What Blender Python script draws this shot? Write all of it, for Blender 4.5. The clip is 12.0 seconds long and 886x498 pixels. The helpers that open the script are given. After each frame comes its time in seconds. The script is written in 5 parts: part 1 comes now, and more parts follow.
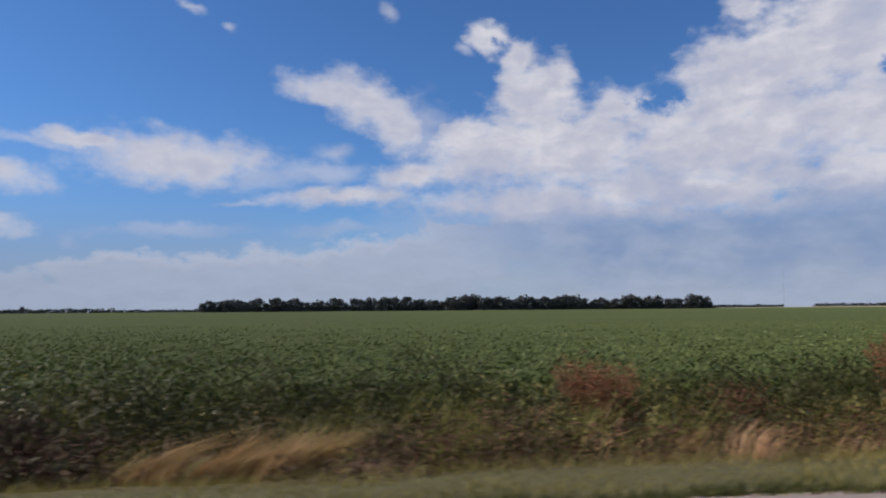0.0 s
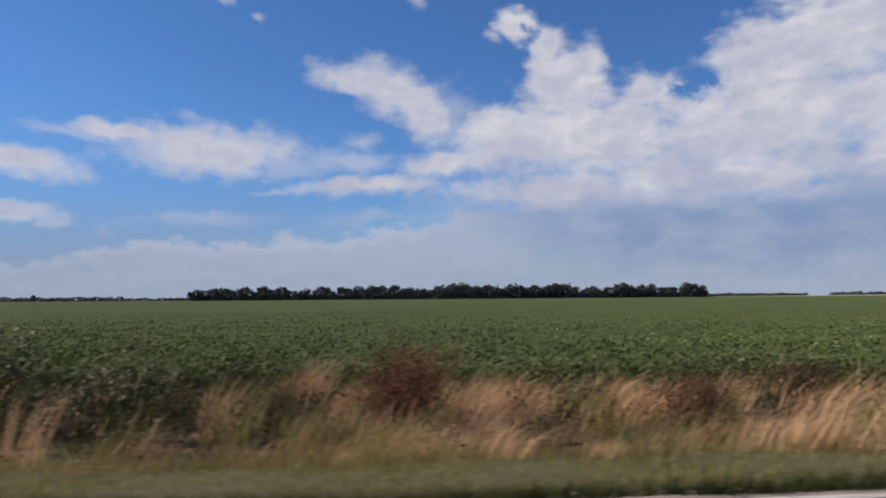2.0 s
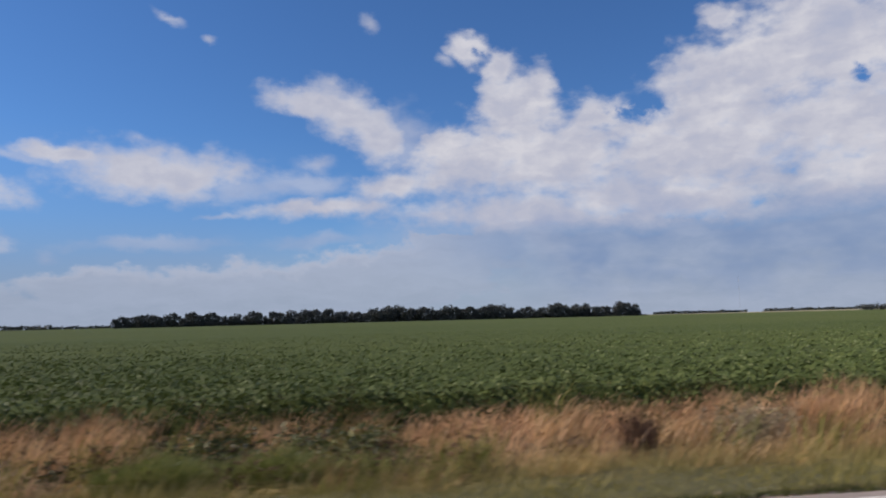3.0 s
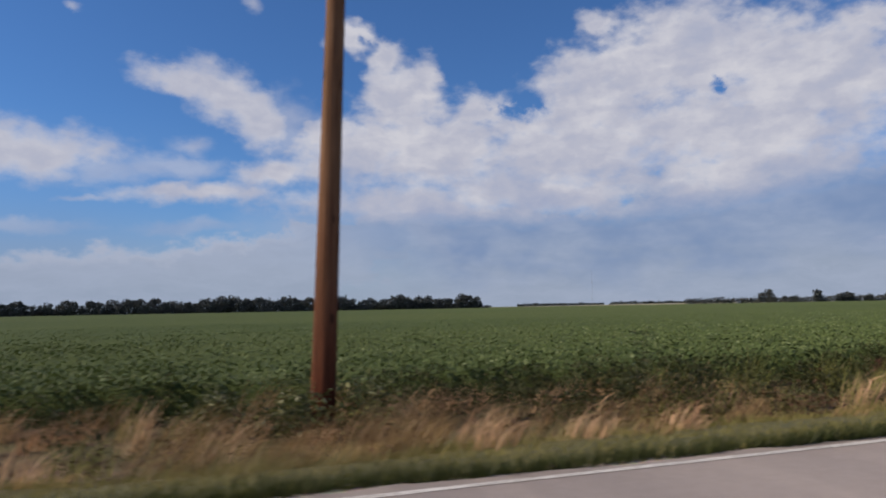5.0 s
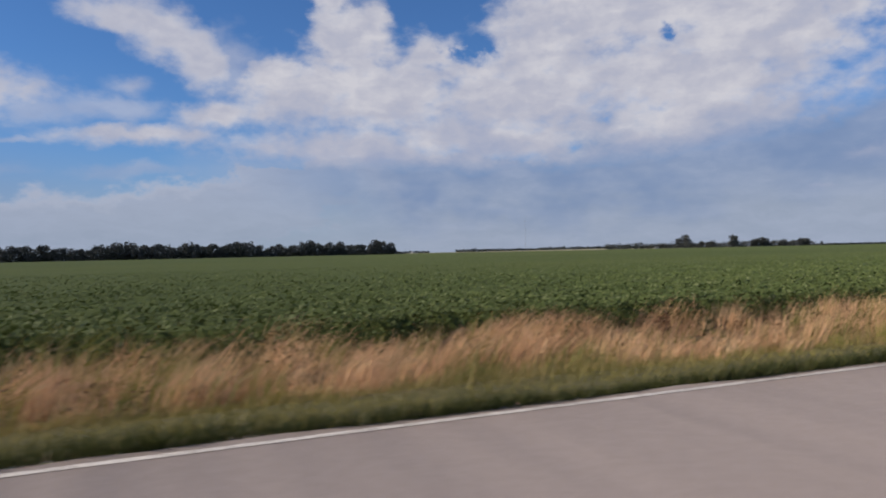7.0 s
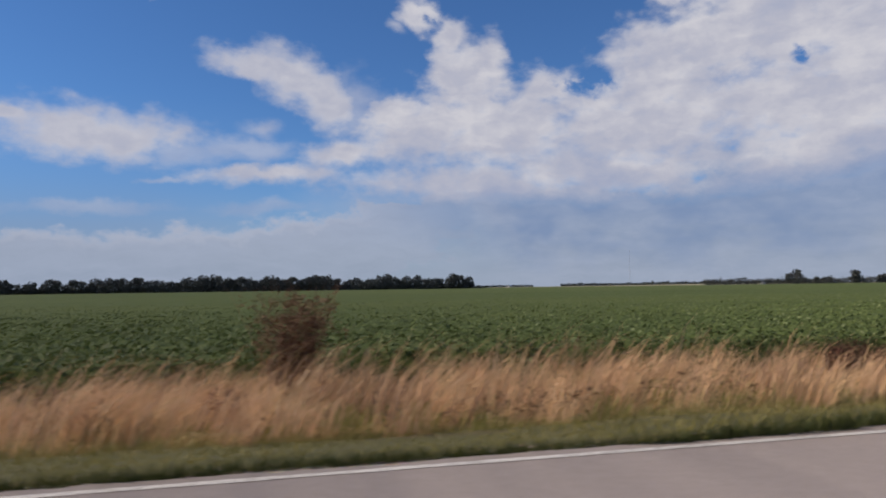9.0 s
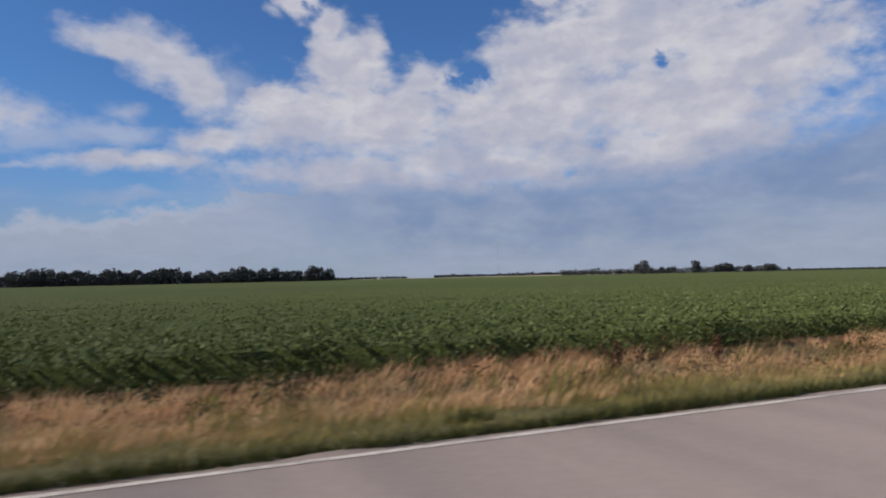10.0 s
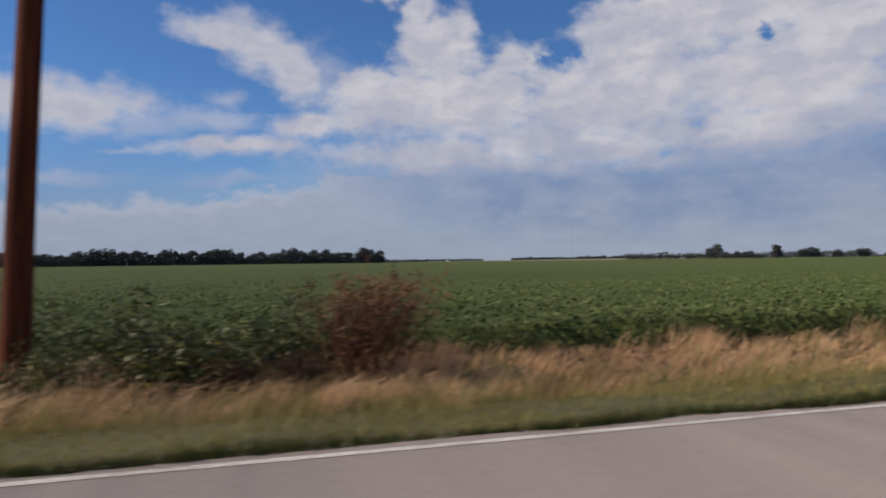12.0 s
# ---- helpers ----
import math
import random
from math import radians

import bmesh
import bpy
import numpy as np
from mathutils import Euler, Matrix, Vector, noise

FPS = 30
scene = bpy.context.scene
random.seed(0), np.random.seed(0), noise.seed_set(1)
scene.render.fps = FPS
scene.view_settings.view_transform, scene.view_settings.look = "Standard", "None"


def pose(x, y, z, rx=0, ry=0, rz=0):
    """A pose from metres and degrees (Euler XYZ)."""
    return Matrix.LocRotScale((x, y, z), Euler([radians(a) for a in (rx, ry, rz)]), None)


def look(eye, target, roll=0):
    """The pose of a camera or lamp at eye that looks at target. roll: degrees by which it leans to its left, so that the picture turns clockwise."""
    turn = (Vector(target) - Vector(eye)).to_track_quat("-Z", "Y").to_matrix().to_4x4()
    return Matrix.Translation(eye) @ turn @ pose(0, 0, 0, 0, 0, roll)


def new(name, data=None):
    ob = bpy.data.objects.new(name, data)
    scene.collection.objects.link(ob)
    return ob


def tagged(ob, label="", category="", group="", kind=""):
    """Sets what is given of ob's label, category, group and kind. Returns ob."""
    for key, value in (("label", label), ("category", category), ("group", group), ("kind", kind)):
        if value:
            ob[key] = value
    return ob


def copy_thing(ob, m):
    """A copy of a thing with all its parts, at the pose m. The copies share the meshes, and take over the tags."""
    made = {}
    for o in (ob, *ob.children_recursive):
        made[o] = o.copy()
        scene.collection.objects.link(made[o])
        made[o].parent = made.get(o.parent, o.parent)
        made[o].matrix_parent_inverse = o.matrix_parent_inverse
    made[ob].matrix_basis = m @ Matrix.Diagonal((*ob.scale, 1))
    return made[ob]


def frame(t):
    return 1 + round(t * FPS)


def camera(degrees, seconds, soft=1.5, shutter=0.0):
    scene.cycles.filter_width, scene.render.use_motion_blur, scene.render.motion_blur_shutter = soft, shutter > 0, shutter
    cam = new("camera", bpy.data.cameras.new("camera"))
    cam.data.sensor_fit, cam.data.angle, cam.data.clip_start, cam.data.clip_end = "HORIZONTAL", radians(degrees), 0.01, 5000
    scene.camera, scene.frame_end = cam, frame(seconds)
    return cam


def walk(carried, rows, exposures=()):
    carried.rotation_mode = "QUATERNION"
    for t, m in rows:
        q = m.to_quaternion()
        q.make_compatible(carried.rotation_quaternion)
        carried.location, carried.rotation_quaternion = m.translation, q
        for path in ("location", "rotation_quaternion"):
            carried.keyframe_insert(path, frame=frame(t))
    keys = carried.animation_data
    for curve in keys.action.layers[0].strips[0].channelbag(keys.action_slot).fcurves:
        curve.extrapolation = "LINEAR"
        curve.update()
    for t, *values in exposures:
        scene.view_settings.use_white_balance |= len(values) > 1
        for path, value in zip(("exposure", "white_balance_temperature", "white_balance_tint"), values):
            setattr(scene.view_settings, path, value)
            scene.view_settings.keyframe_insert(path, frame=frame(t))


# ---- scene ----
# A two-lane country road past a soybean field, driven at about 24 m/s.
# x runs along the road, y across it towards the field, z up; the road is z = 0.
SPEED = 23.8
cam = camera(65.6, 12.0, soft=1.9, shutter=0.075)
# seconds, sideways place, turn, tilt, lean
ROWS = [
    (0.0, 0.60, -7.91, 5.03, 0.46), (0.5, 0.55, -7.78, 4.15, 2.03), (1.0, 0.52, -8.24, 3.39, 0.11),
    (1.5, 0.56, -5.32, 4.28, -0.19), (2.0, 0.62, -5.52, 4.08, 0.43), (2.5, 0.60, -7.23, 4.67, -0.00),
    (3.0, 0.55, -9.21, 5.85, 1.40), (3.2, 0.50, -9.11, 6.48, 1.50), (4.8, 0.03, -18.52, 5.80, 1.26),
    (5.0, 0.10, -19.08, 4.88, 1.03), (5.5, 0.16, -19.90, 2.93, 1.12), (6.0, 0.12, -22.37, 0.72, 0.92),
    (6.5, 0.08, -22.85, 0.32, 0.85), (6.7, 0.05, -23.23, 0.18, 1.17), (8.3, -0.05, -21.26, 2.33, 0.41),
    (8.5, -0.07, -17.77, 2.86, 0.48), (9.0, -0.07, -13.63, 3.23, 0.78), (9.5, -0.04, -11.66, 1.64, 0.75),
    (10.0, -0.05, -23.59, 2.36, 1.21), (10.5, -0.06, -21.29, 2.11, 0.81), (11.0, 0.00, -6.05, 0.93, -0.02),
    (11.5, 0.05, -3.22, 0.05, 0.04), (12.0, 0.22, -16.22, 1.00, 0.71),
]
walk(cam, [(t, pose(SPEED * t, y, 1.25, 90 + tilt, lean, turn)) for t, y, turn, tilt, lean in ROWS],
     [(0.0, 0.0, 6500, 10), (3.0, -0.02, 6570, 10), (5.0, -0.10, 6530, 10), (9.0, -0.12, 6600, 10), (10.5, -0.16, 6540, 10), (12.0, -0.17, 6700, 10)])

# ---------------------------------------------------------------- light
SUN_AZ, SUN_EL = 279.0, 40.0          # degrees clockwise from +y, and above the horizon
sun_data = bpy.data.lights.new("sun", "SUN")
sun_data.energy, sun_data.angle, sun_data.color = 4.95, radians(0.6), (1.0, 0.862, 0.69)
sun = new("sun", sun_data)
to_sun = Vector((math.sin(radians(SUN_AZ)) * math.cos(radians(SUN_EL)),
                 math.cos(radians(SUN_AZ)) * math.cos(radians(SUN_EL)), math.sin(radians(SUN_EL))))
sun.matrix_world = look((0, 0, 60), Vector((0, 0, 60)) - to_sun)

world = bpy.data.worlds.new("sky")
scene.world = world
world.use_nodes = True


class Nodes:
    """Short hands for building a node tree."""

    def __init__(self, tree):
        self.t = tree
        self.t.nodes.clear()

    def n(self, kind, **props):
        node = self.t.nodes.new(kind)
        for key, value in props.items():
            setattr(node, key, value)
        return node

    def to(self, socket, value):
        if hasattr(value, "is_output"):
            self.t.links.new(value, socket)
        else:
            socket.default_value = value

    def math(self, op, a, b=0.0, c=0.0, clamp=False):
        node = self.n("ShaderNodeMath", operation=op, use_clamp=clamp)
        for i, v in enumerate((a, b, c)):
            self.to(node.inputs[i], v)
        return node.outputs[0]

    def vec(self, op, a, b=(0, 0, 0)):
        node = self.n("ShaderNodeVectorMath", operation=op)
        self.to(node.inputs[0], a)
        if op == "SCALE":
            self.to(node.inputs["Scale"], b)
        else:
            self.to(node.inputs[1], b)
        return node.outputs["Value"] if op in ("LENGTH", "DOT_PRODUCT") else node.outputs[0]

    def noise(self, coord, scale, detail=4.0, rough=0.55, dims="3D"):
        node = self.n("ShaderNodeTexNoise", noise_dimensions=dims)
        self.to(node.inputs["Vector"], coord)
        for key, v in (("Scale", scale), ("Detail", detail), ("Roughness", rough)):
            self.to(node.inputs[key], v)
        return node.outputs

    def span(self, x, lo, hi, a=0.0, b=1.0, kind="LINEAR"):
        node = self.n("ShaderNodeMapRange", interpolation_type=kind)
        for i, v in enumerate((x, lo, hi, a, b)):
            self.to(node.inputs[i], v)
        return node.outputs[0]

    def mix(self, f, a, b, blend="MIX"):
        node = self.n("ShaderNodeMix", data_type="RGBA", blend_type=blend)
        self.to(node.inputs["Factor"], f)
        for key, v in ((6, a), (7, b)):
            self.to(node.inputs[key], v if hasattr(v, "is_output") else (*v[:3], 1.0))
        return node.outputs[2]

    def ramp(self, x, stops):
        node = self.n("ShaderNodeValToRGB")
        self.to(node.inputs[0], x)
        el = node.color_ramp.elements
        while len(el) < len(stops):
            el.new(0.5)
        for e, (p, c) in zip(el, stops):
            e.position, e.color = p, (*c, 1.0)
        return node.outputs[0]


def build_sky():
    w = Nodes(world.node_tree)
    geo = w.n("ShaderNodeTexCoord")
    d = w.vec("NORMALIZE", geo.outputs["Generated"])
    sep = w.n("ShaderNodeSeparateXYZ")
    w.to(sep.inputs[0], d)
    az = w.math("MULTIPLY", w.math("ARCTAN2", sep.outputs[0], sep.outputs[1]), 57.29578)
    el = w.math("MULTIPLY", w.math("ARCSINE", sep.outputs[2]), 57.29578)
    comb = w.n("ShaderNodeCombineXYZ")
    w.to(comb.inputs[0], az), w.to(comb.inputs[1], el)
    flat = comb.outputs[0]                       # degrees: azimuth, elevation
    stretch = w.vec("MULTIPLY", flat, (0.8, 1.25, 1.0))

    def warp(amount, scale, detail, rough):
        c = w.noise(stretch, scale, detail, rough)["Color"]
        return w.vec("SCALE", w.vec("SUBTRACT", c, (0.5, 0.5, 0.5)), amount)
    bent = w.vec("ADD", w.vec("ADD", flat, warp(1.2, 0.2, 2.0, 0.5)), warp(1.7, 0.5, 6.0, 0.58))

    def heap(blobs, soft):
        """Nearness to a heap of ellipses (azimuth, elevation, half width, half height, turn): under 1 is inside."""
        out = None
        for a, e, sx, sy, turn in blobs:
            m = w.n("ShaderNodeMapping", vector_type="TEXTURE")
            w.to(m.inputs[0], bent)
            m.inputs["Location"].default_value = (a, e, 0)
            m.inputs["Rotation"].default_value = (0, 0, radians(turn))
            m.inputs["Scale"].default_value = (sx, sy, 1000)
            r = w.vec("LENGTH", m.outputs[0])
            out = r if out is None else w.math("SMOOTH_MIN", out, r, soft)
        return out

    fine = w.noise(stretch, 0.6, 6.0, 0.53)["Fac"]
    big = w.noise(stretch, 0.2, 3.0, 0.55)["Fac"]
    streak = w.noise(w.vec("MULTIPLY", bent, (0.16, 0.85, 1.0)), 1.0, 5.0, 0.6)["Fac"]
    ragged = w.math("ADD", w.math("MULTIPLY", w.math("SUBTRACT", fine, 0.5), 1.35),
                    w.math("MULTIPLY", w.math("SUBTRACT", big, 0.5), 0.4))
    main = w.math("SUBTRACT", w.math("SUBTRACT", 1.0, heap(MAIN_CLOUD, 0.45)), ragged)
    gap = w.span(w.math("ADD", heap(CLOUD_HOLES, 0.5), w.math("MULTIPLY", ragged, 2.2)), 0.1, 1.5, 1.05, 0.0, "SMOOTHSTEP")
    gap = w.math("MULTIPLY", gap, w.span(w.noise(bent, 0.9, 4.0, 0.55)["Fac"], 0.30, 0.70, 0.1, 0.9))
    main = w.math("SUBTRACT", w.math("MINIMUM", main, 0.75), gap)
    lone = w.math("SUBTRACT", w.math("SUBTRACT", 1.0, heap(LONE_CLOUDS, 0.3)), ragged)
    faint = w.math("SUBTRACT", w.math("SUBTRACT", 1.0, heap(FAINT_CLOUDS, 0.3)), ragged)
    specks = w.math("SUBTRACT", w.math("SUBTRACT", 1.0, heap(CLOUD_SPECKS, 0.2)), w.math("MULTIPLY", ragged, 0.6))
    low_edge = w.span(el, 15.0, 9.0)            # the underside fades into rain haze
    body = w.span(main, w.math("SUBTRACT", -0.24, w.math("MULTIPLY", low_edge, 0.15)), w.math("ADD", 0.56, w.math("MULTIPLY", low_edge, 0.28)), 0.0, 1.0, "SMOOTHSTEP")
    # the great cloud's underside climbs to the right
    floor_el = w.math("ADD", 6.9, w.math("MULTIPLY", w.math("MAXIMUM", w.math("SUBTRACT", az, 41.0), 0.0), 0.17))
    over = w.math("ADD", w.math("SUBTRACT", el, floor_el), w.math("MULTIPLY", w.math("SUBTRACT", big, 0.5), 4.5))
    base = w.span(over, -1.5, 1.0, 0.0, 1.0, "SMOOTHSTEP")
    body = w.math("MULTIPLY", body, w.math("MAXIMUM", base, w.span(az, 14.0, 6.0)))
    wisp = w.span(lone, -0.45, 0.62, 0.0, 0.96, "SMOOTHSTEP")
    thin = w.math("MAXIMUM", w.span(faint, -0.5, 0.75, 0.0, 0.46, "SMOOTHSTEP"), w.span(specks, -0.3, 1.1, 0.0, 0.55, "SMOOTHSTEP"))
    # broken cloud goes on overhead and behind
    deck = w.noise(w.vec("MULTIPLY", d, (1.0, 1.0, 1.6)), 2.6, 6.0, 0.58)["Fac"]
    away = w.math("MAXIMUM", w.span(el, 29.0, 38.0), w.span(w.math("ABSOLUTE", w.math("SUBTRACT", az, 9.0)), 66.0, 80.0))
    deck = w.math("MULTIPLY", w.math("MULTIPLY", away, w.span(el, 3.0, 12.0)), w.span(deck, 0.46, 0.60, 0.0, 0.95, "SMOOTHSTEP"))
    cover = w.math("MAXIMUM", w.math("MAXIMUM", body, wisp), w.math("MAXIMUM", deck, thin))
    # thin veils: the low bank on the horizon and the blue-grey rain haze under the great cloud
    low = w.math("SUBTRACT", w.math("SUBTRACT", 1.0, heap(LOW_BANK, 0.3)), w.math("MULTIPLY", ragged, 0.8))
    veil = w.span(low, -0.06, 0.30, 0.0, 0.85, "SMOOTHSTEP")
    under = w.math("MULTIPLY", w.span(w.math("ADD", az, el), 8.0, 24.0), w.span(over, 1.8, -0.6, 0.0, 0.97, "SMOOTHSTEP"))
    veil = w.math("MAXIMUM", veil, under)

    sky = w.n("ShaderNodeTexSky", sky_type="NISHITA", sun_disc=False)
    sky.sun_elevation, sky.sun_rotation = radians(SUN_EL), radians(SUN_AZ)
    sky.altitude, sky.air_density, sky.dust_density, sky.ozone_density = 300, 1.0, 0.15, 2.2
    blue = w.mix(1.0, sky.outputs[0], (SKY_GAIN[0], SKY_GAIN[1], SKY_GAIN[2]), "MULTIPLY")
    blue = w.mix(w.math("MULTIPLY", w.span(el, 15.0, 5.0, 0.0, 0.6), w.span(az, 2.0, -10.0, 0.4, 1.0)), blue, (0.165, 0.285, 0.54))
    # cloud light: sunlit tops, shaded and blue-grey undersides near the base
    puff = w.math("ADD", w.math("MULTIPLY", fine, 0.16), w.math("MULTIPLY", streak, 0.28))
    heaps = w.noise(w.vec("MULTIPLY", bent, (0.8, 1.25, 1.0)), 0.26, 4.0, 0.48)["Fac"]
    shifted = w.noise(w.vec("ADD", w.vec("MULTIPLY", bent, (0.8, 1.25, 1.0)), (-0.55, 0.75, 0.0)), 0.26, 4.0, 0.48)["Fac"]
    relief = w.math("SUBTRACT", heaps, shifted)
    puff = w.math("ADD", puff, w.math("MULTIPLY", heaps, 0.56))
    height = w.span(w.math("ADD", over, w.math("MULTIPLY", w.math("SUBTRACT", big, 0.5), 4.0)), -1.8, 3.0)
    tone = w.math("ADD", w.math("MULTIPLY", height, 0.55), w.math("MULTIPLY", w.span(puff, 0.34, 0.66), 0.50))
    rim = w.span(w.math("MAXIMUM", main, lone), 0.0, 0.9, 0.10, -0.05)
    tone = w.math("ADD", tone, w.math("MULTIPLY", relief, 0.7))
    calm = w.math("ADD", 0.78, w.math("ADD", w.math("MULTIPLY", relief, 0.5), w.math("MULTIPLY", w.math("SUBTRACT", fine, 0.5), 0.5)))
    alone = w.math("MULTIPLY", w.span(lone, -0.3, 0.0, 0.0, 0.85), w.span(main, 0.0, -0.3))
    tone = w.math("ADD", w.math("MULTIPLY", tone, w.math("SUBTRACT", 1.0, alone)), w.math("MULTIPLY", calm, alone))
    cloud = w.ramp(w.math("ADD", tone, rim), CLOUD_TONES)
    haze = w.span(el, 0.0, 9.0, 0.9, 0.0, "SMOOTHSTEP")
    out = w.mix(haze, blue, w.mix(w.span(az, -2.0, -26.0), HAZE, (0.255, 0.318, 0.455)))
    bank = w.mix(w.span(az, 2.0, 22.0), w.mix(w.span(el, 1.5, 5.5), HAZE, VEIL_LEFT), w.mix(w.span(el, 3.0, 9.0), HAZE, VEIL_RIGHT))
    bank = w.mix(w.span(streak, 0.35, 0.65, 0.0, 0.35), bank, (0.44, 0.50, 0.65))
    crest = w.math("MULTIPLY", w.span(low, 0.02, 0.45, 0.75, 0.0), w.math("MULTIPLY", w.span(az, 12.0, 2.0), w.span(el, 2.6, 4.2)))
    shade = w.math("MULTIPLY", w.span(big, 0.40, 0.60, 0.15, 0.75), w.math("MULTIPLY", w.span(az, 8.0, 20.0), w.span(over, -6.0, -2.0)))
    bank = w.mix(shade, bank, (0.185, 0.275, 0.475))
    bank = w.mix(crest, bank, (0.56, 0.58, 0.68))
    out = w.mix(veil, out, bank)
    out = w.mix(w.math("MULTIPLY", cover, w.span(el, 1.0, 8.0, 0.35, 1.0)), out, cloud)
    bg = w.n("ShaderNodeBackground")
    w.to(bg.inputs["Color"], out)
    bg.inputs["Strength"].default_value = 1.0
    end = w.n("ShaderNodeOutputWorld")
    w.to(end.inputs[0], bg.outputs[0])


SKY_GAIN = (0.048, 0.077, 0.114)
HAZE = (0.325, 0.387, 0.51)
VEIL_LEFT, VEIL_RIGHT = (0.39, 0.428, 0.545), (0.24, 0.328, 0.53)
CLOUD_TONES = [(0.0, (0.28, 0.36, 0.57)), (0.35, (0.38, 0.425, 0.58)), (0.7, (0.50, 0.515, 0.62)), (1.0, (0.645, 0.645, 0.71))]
MAIN_CLOUD = [
    (-0.6, 9.3, 7.0, 0.79, 3), (5.3, 11.3, 3.6, 1.12, 5), (9.6, 14.3, 3.6, 1.5, 6), (11.8, 12.8, 6.2, 2.88, 8), (14.1, 17.4, 1.7, 2.69, -2), (12.1, 22.0, 2.2, 1.25, -8), (14.6, 20.4, 1.4, 1.79, -35),
    (16.0, 17.6, 3.3, 2.68, -3), (18.1, 18.2, 1.7, 2.21, -3), (18.9, 13.0, 8.8, 4.33, -3), (22.9, 16.1, 3.0, 1.42, 5), (29.6, 12.7, 9.6, 4.75, -5), (31.2, 17.0, 4.1, 4.16, -7),
    (35.9, 18.5, 5.6, 4.06, 6), (39.6, 19.2, 6.2, 4.36, -11), (32.8, 22.2, 2.1, 0.94, -10), (16.5, 8.6, 12.5, 1.59, -2), (40.6, 19.2, 8.4, 3.34, -3), (48.4, 16.3, 9.3, 4.96, -10),
    (51.9, 19.6, 2.2, 1.27, -13), (42.4, 13.0, 12.9, 3.41, -6), (27.0, 9.4, 13.0, 2.3, 0), (43.0, 10.2, 10.0, 2.6, 6),
]
CLOUD_HOLES = [
    (12.7, 21.8, 1.1, 0.5, -25), (25.2, 16.1, 2.2, 0.6, -13), (26.7, 16.7, 1.7, 0.85, -15), (41.3, 17.1, 1.0, 0.42, -27), (41.8, 16.3, 0.5, 0.5, -8),
]
LONE_CLOUDS = [
    (-13.0, 11.8, 6.8, 2.0, -1), (-20.0, 12.5, 3.4, 0.6, -6), (-1.6, 17.8, 3.6, 1.15, -8), (1.1, 17.1, 3.1, 2.05, -28), (3.8, 15.5, 3.3, 2.0, -38), (-27.1, 10.2, 4.5, 1.13, -8), (-27.8, 6.3, 4.0, 0.8, -3),
]
FAINT_CLOUDS = [
    (-22.9, 12.3, 2.8, 0.49, -9), (-7.7, 10.8, 3.3, 1.18, -6), (6.3, 14.5, 3.3, 2.57, -29), (-2.5, 11.3, 4.2, 1.11, -3), 
    (-13.8, 6.3, 5.3, 0.53, 2), (-1.1, 6.7, 3.7, 0.56, 4), (-8.3, 8.7, 2.2, 0.32, 7), (-29.2, 11.4, 2.0, 0.55, -5),
]
CLOUD_SPECKS = [
    (52.2, 4.4, 1.2, 0.3, 3), (55.5, 6.6, 2.5, 0.7, 5),
    (-9.7, 22.0, 0.7, 0.35, 6), (-12.8, 23.3, 1.3, 0.4, -20), (-20.7, 5.3, 0.9, 0.6, 2), (3.5, 23.7, 1.0, 0.62, -35), (-1.2, 13.0, 1.9, 0.72, -2), (9.9, 21.2, 0.9, 0.5, -20),
]
LOW_BANK = [
    (-9.0, 2.0, 14.0, 2.9, 3), (4.1, 3.2, 13.0, 3.2, 5), (-18.1, 2.6, 5.0, 2.0, 0), (-30.0, 1.0, 18.0, 2.2, 0), (12.0, 6.2, 9.0, 1.7, 3),
    (24.2, 5.9, 15.2, 2.8, -2), (44.0, 8.0, 15.0, 3.4, -4),
]
build_sky()


# ---------------------------------------------------------------- materials
def material(name):
    mat = bpy.data.materials.new(name)
    mat.use_nodes = True
    n = Nodes(mat.node_tree)
    bsdf = n.n("ShaderNodeBsdfPrincipled")
    out = n.n("ShaderNodeOutputMaterial")
    n.to(out.inputs[0], bsdf.outputs[0])
    where = n.n("ShaderNodeTexCoord").outputs["Object"]
    return mat, n, bsdf, out, where


def bump(n, bsdf, height, strength, distance):
    b = n.n("ShaderNodeBump")
    n.to(b.inputs["Strength"], strength), n.to(b.inputs["Distance"], distance), n.to(b.inputs["Height"], height)
    n.to(bsdf.inputs["Normal"], b.outputs[0])


def plant_mat(name, stops, patch_stops=None, patch_scale=0.5, patch=0.5, rough=0.6, glow=0.3, spec=0.3, blue=0.86):
    """Leaves and blades: each its own shade, with broader patches over metres, and light coming through."""
    mat, n, bsdf, out, where = material(name)
    stops = [(p, (r, g, b * blue)) for p, (r, g, b) in stops]
    patch_stops = patch_stops and [(p, (r, g, b * blue)) for p, (r, g, b) in patch_stops]
    rnd = n.n("ShaderNodeNewGeometry").outputs["Random Per Island"]
    col = n.ramp(rnd, stops)
    if patch_stops:
        f = n.noise(where, patch_scale, 3.0, 0.6)["Fac"]
        col = n.mix(patch, col, n.ramp(n.span(f, 0.32, 0.68), patch_stops))
    n.to(bsdf.inputs["Base Color"], col)
    bsdf.inputs["Roughness"].default_value = rough
    bsdf.inputs["Diffuse Roughness"].default_value = 0.8
    bsdf.inputs["Specular IOR Level"].default_value = spec
    if glow:
        tr = n.n("ShaderNodeBsdfTranslucent")
        n.to(tr.inputs[0], col)
        mixer = n.n("ShaderNodeMixShader")
        mixer.inputs[0].default_value = glow
        n.to(mixer.inputs[1], bsdf.outputs[0]), n.to(mixer.inputs[2], tr.outputs[0])
        n.to(out.inputs[0], mixer.outputs[0])
    return mat


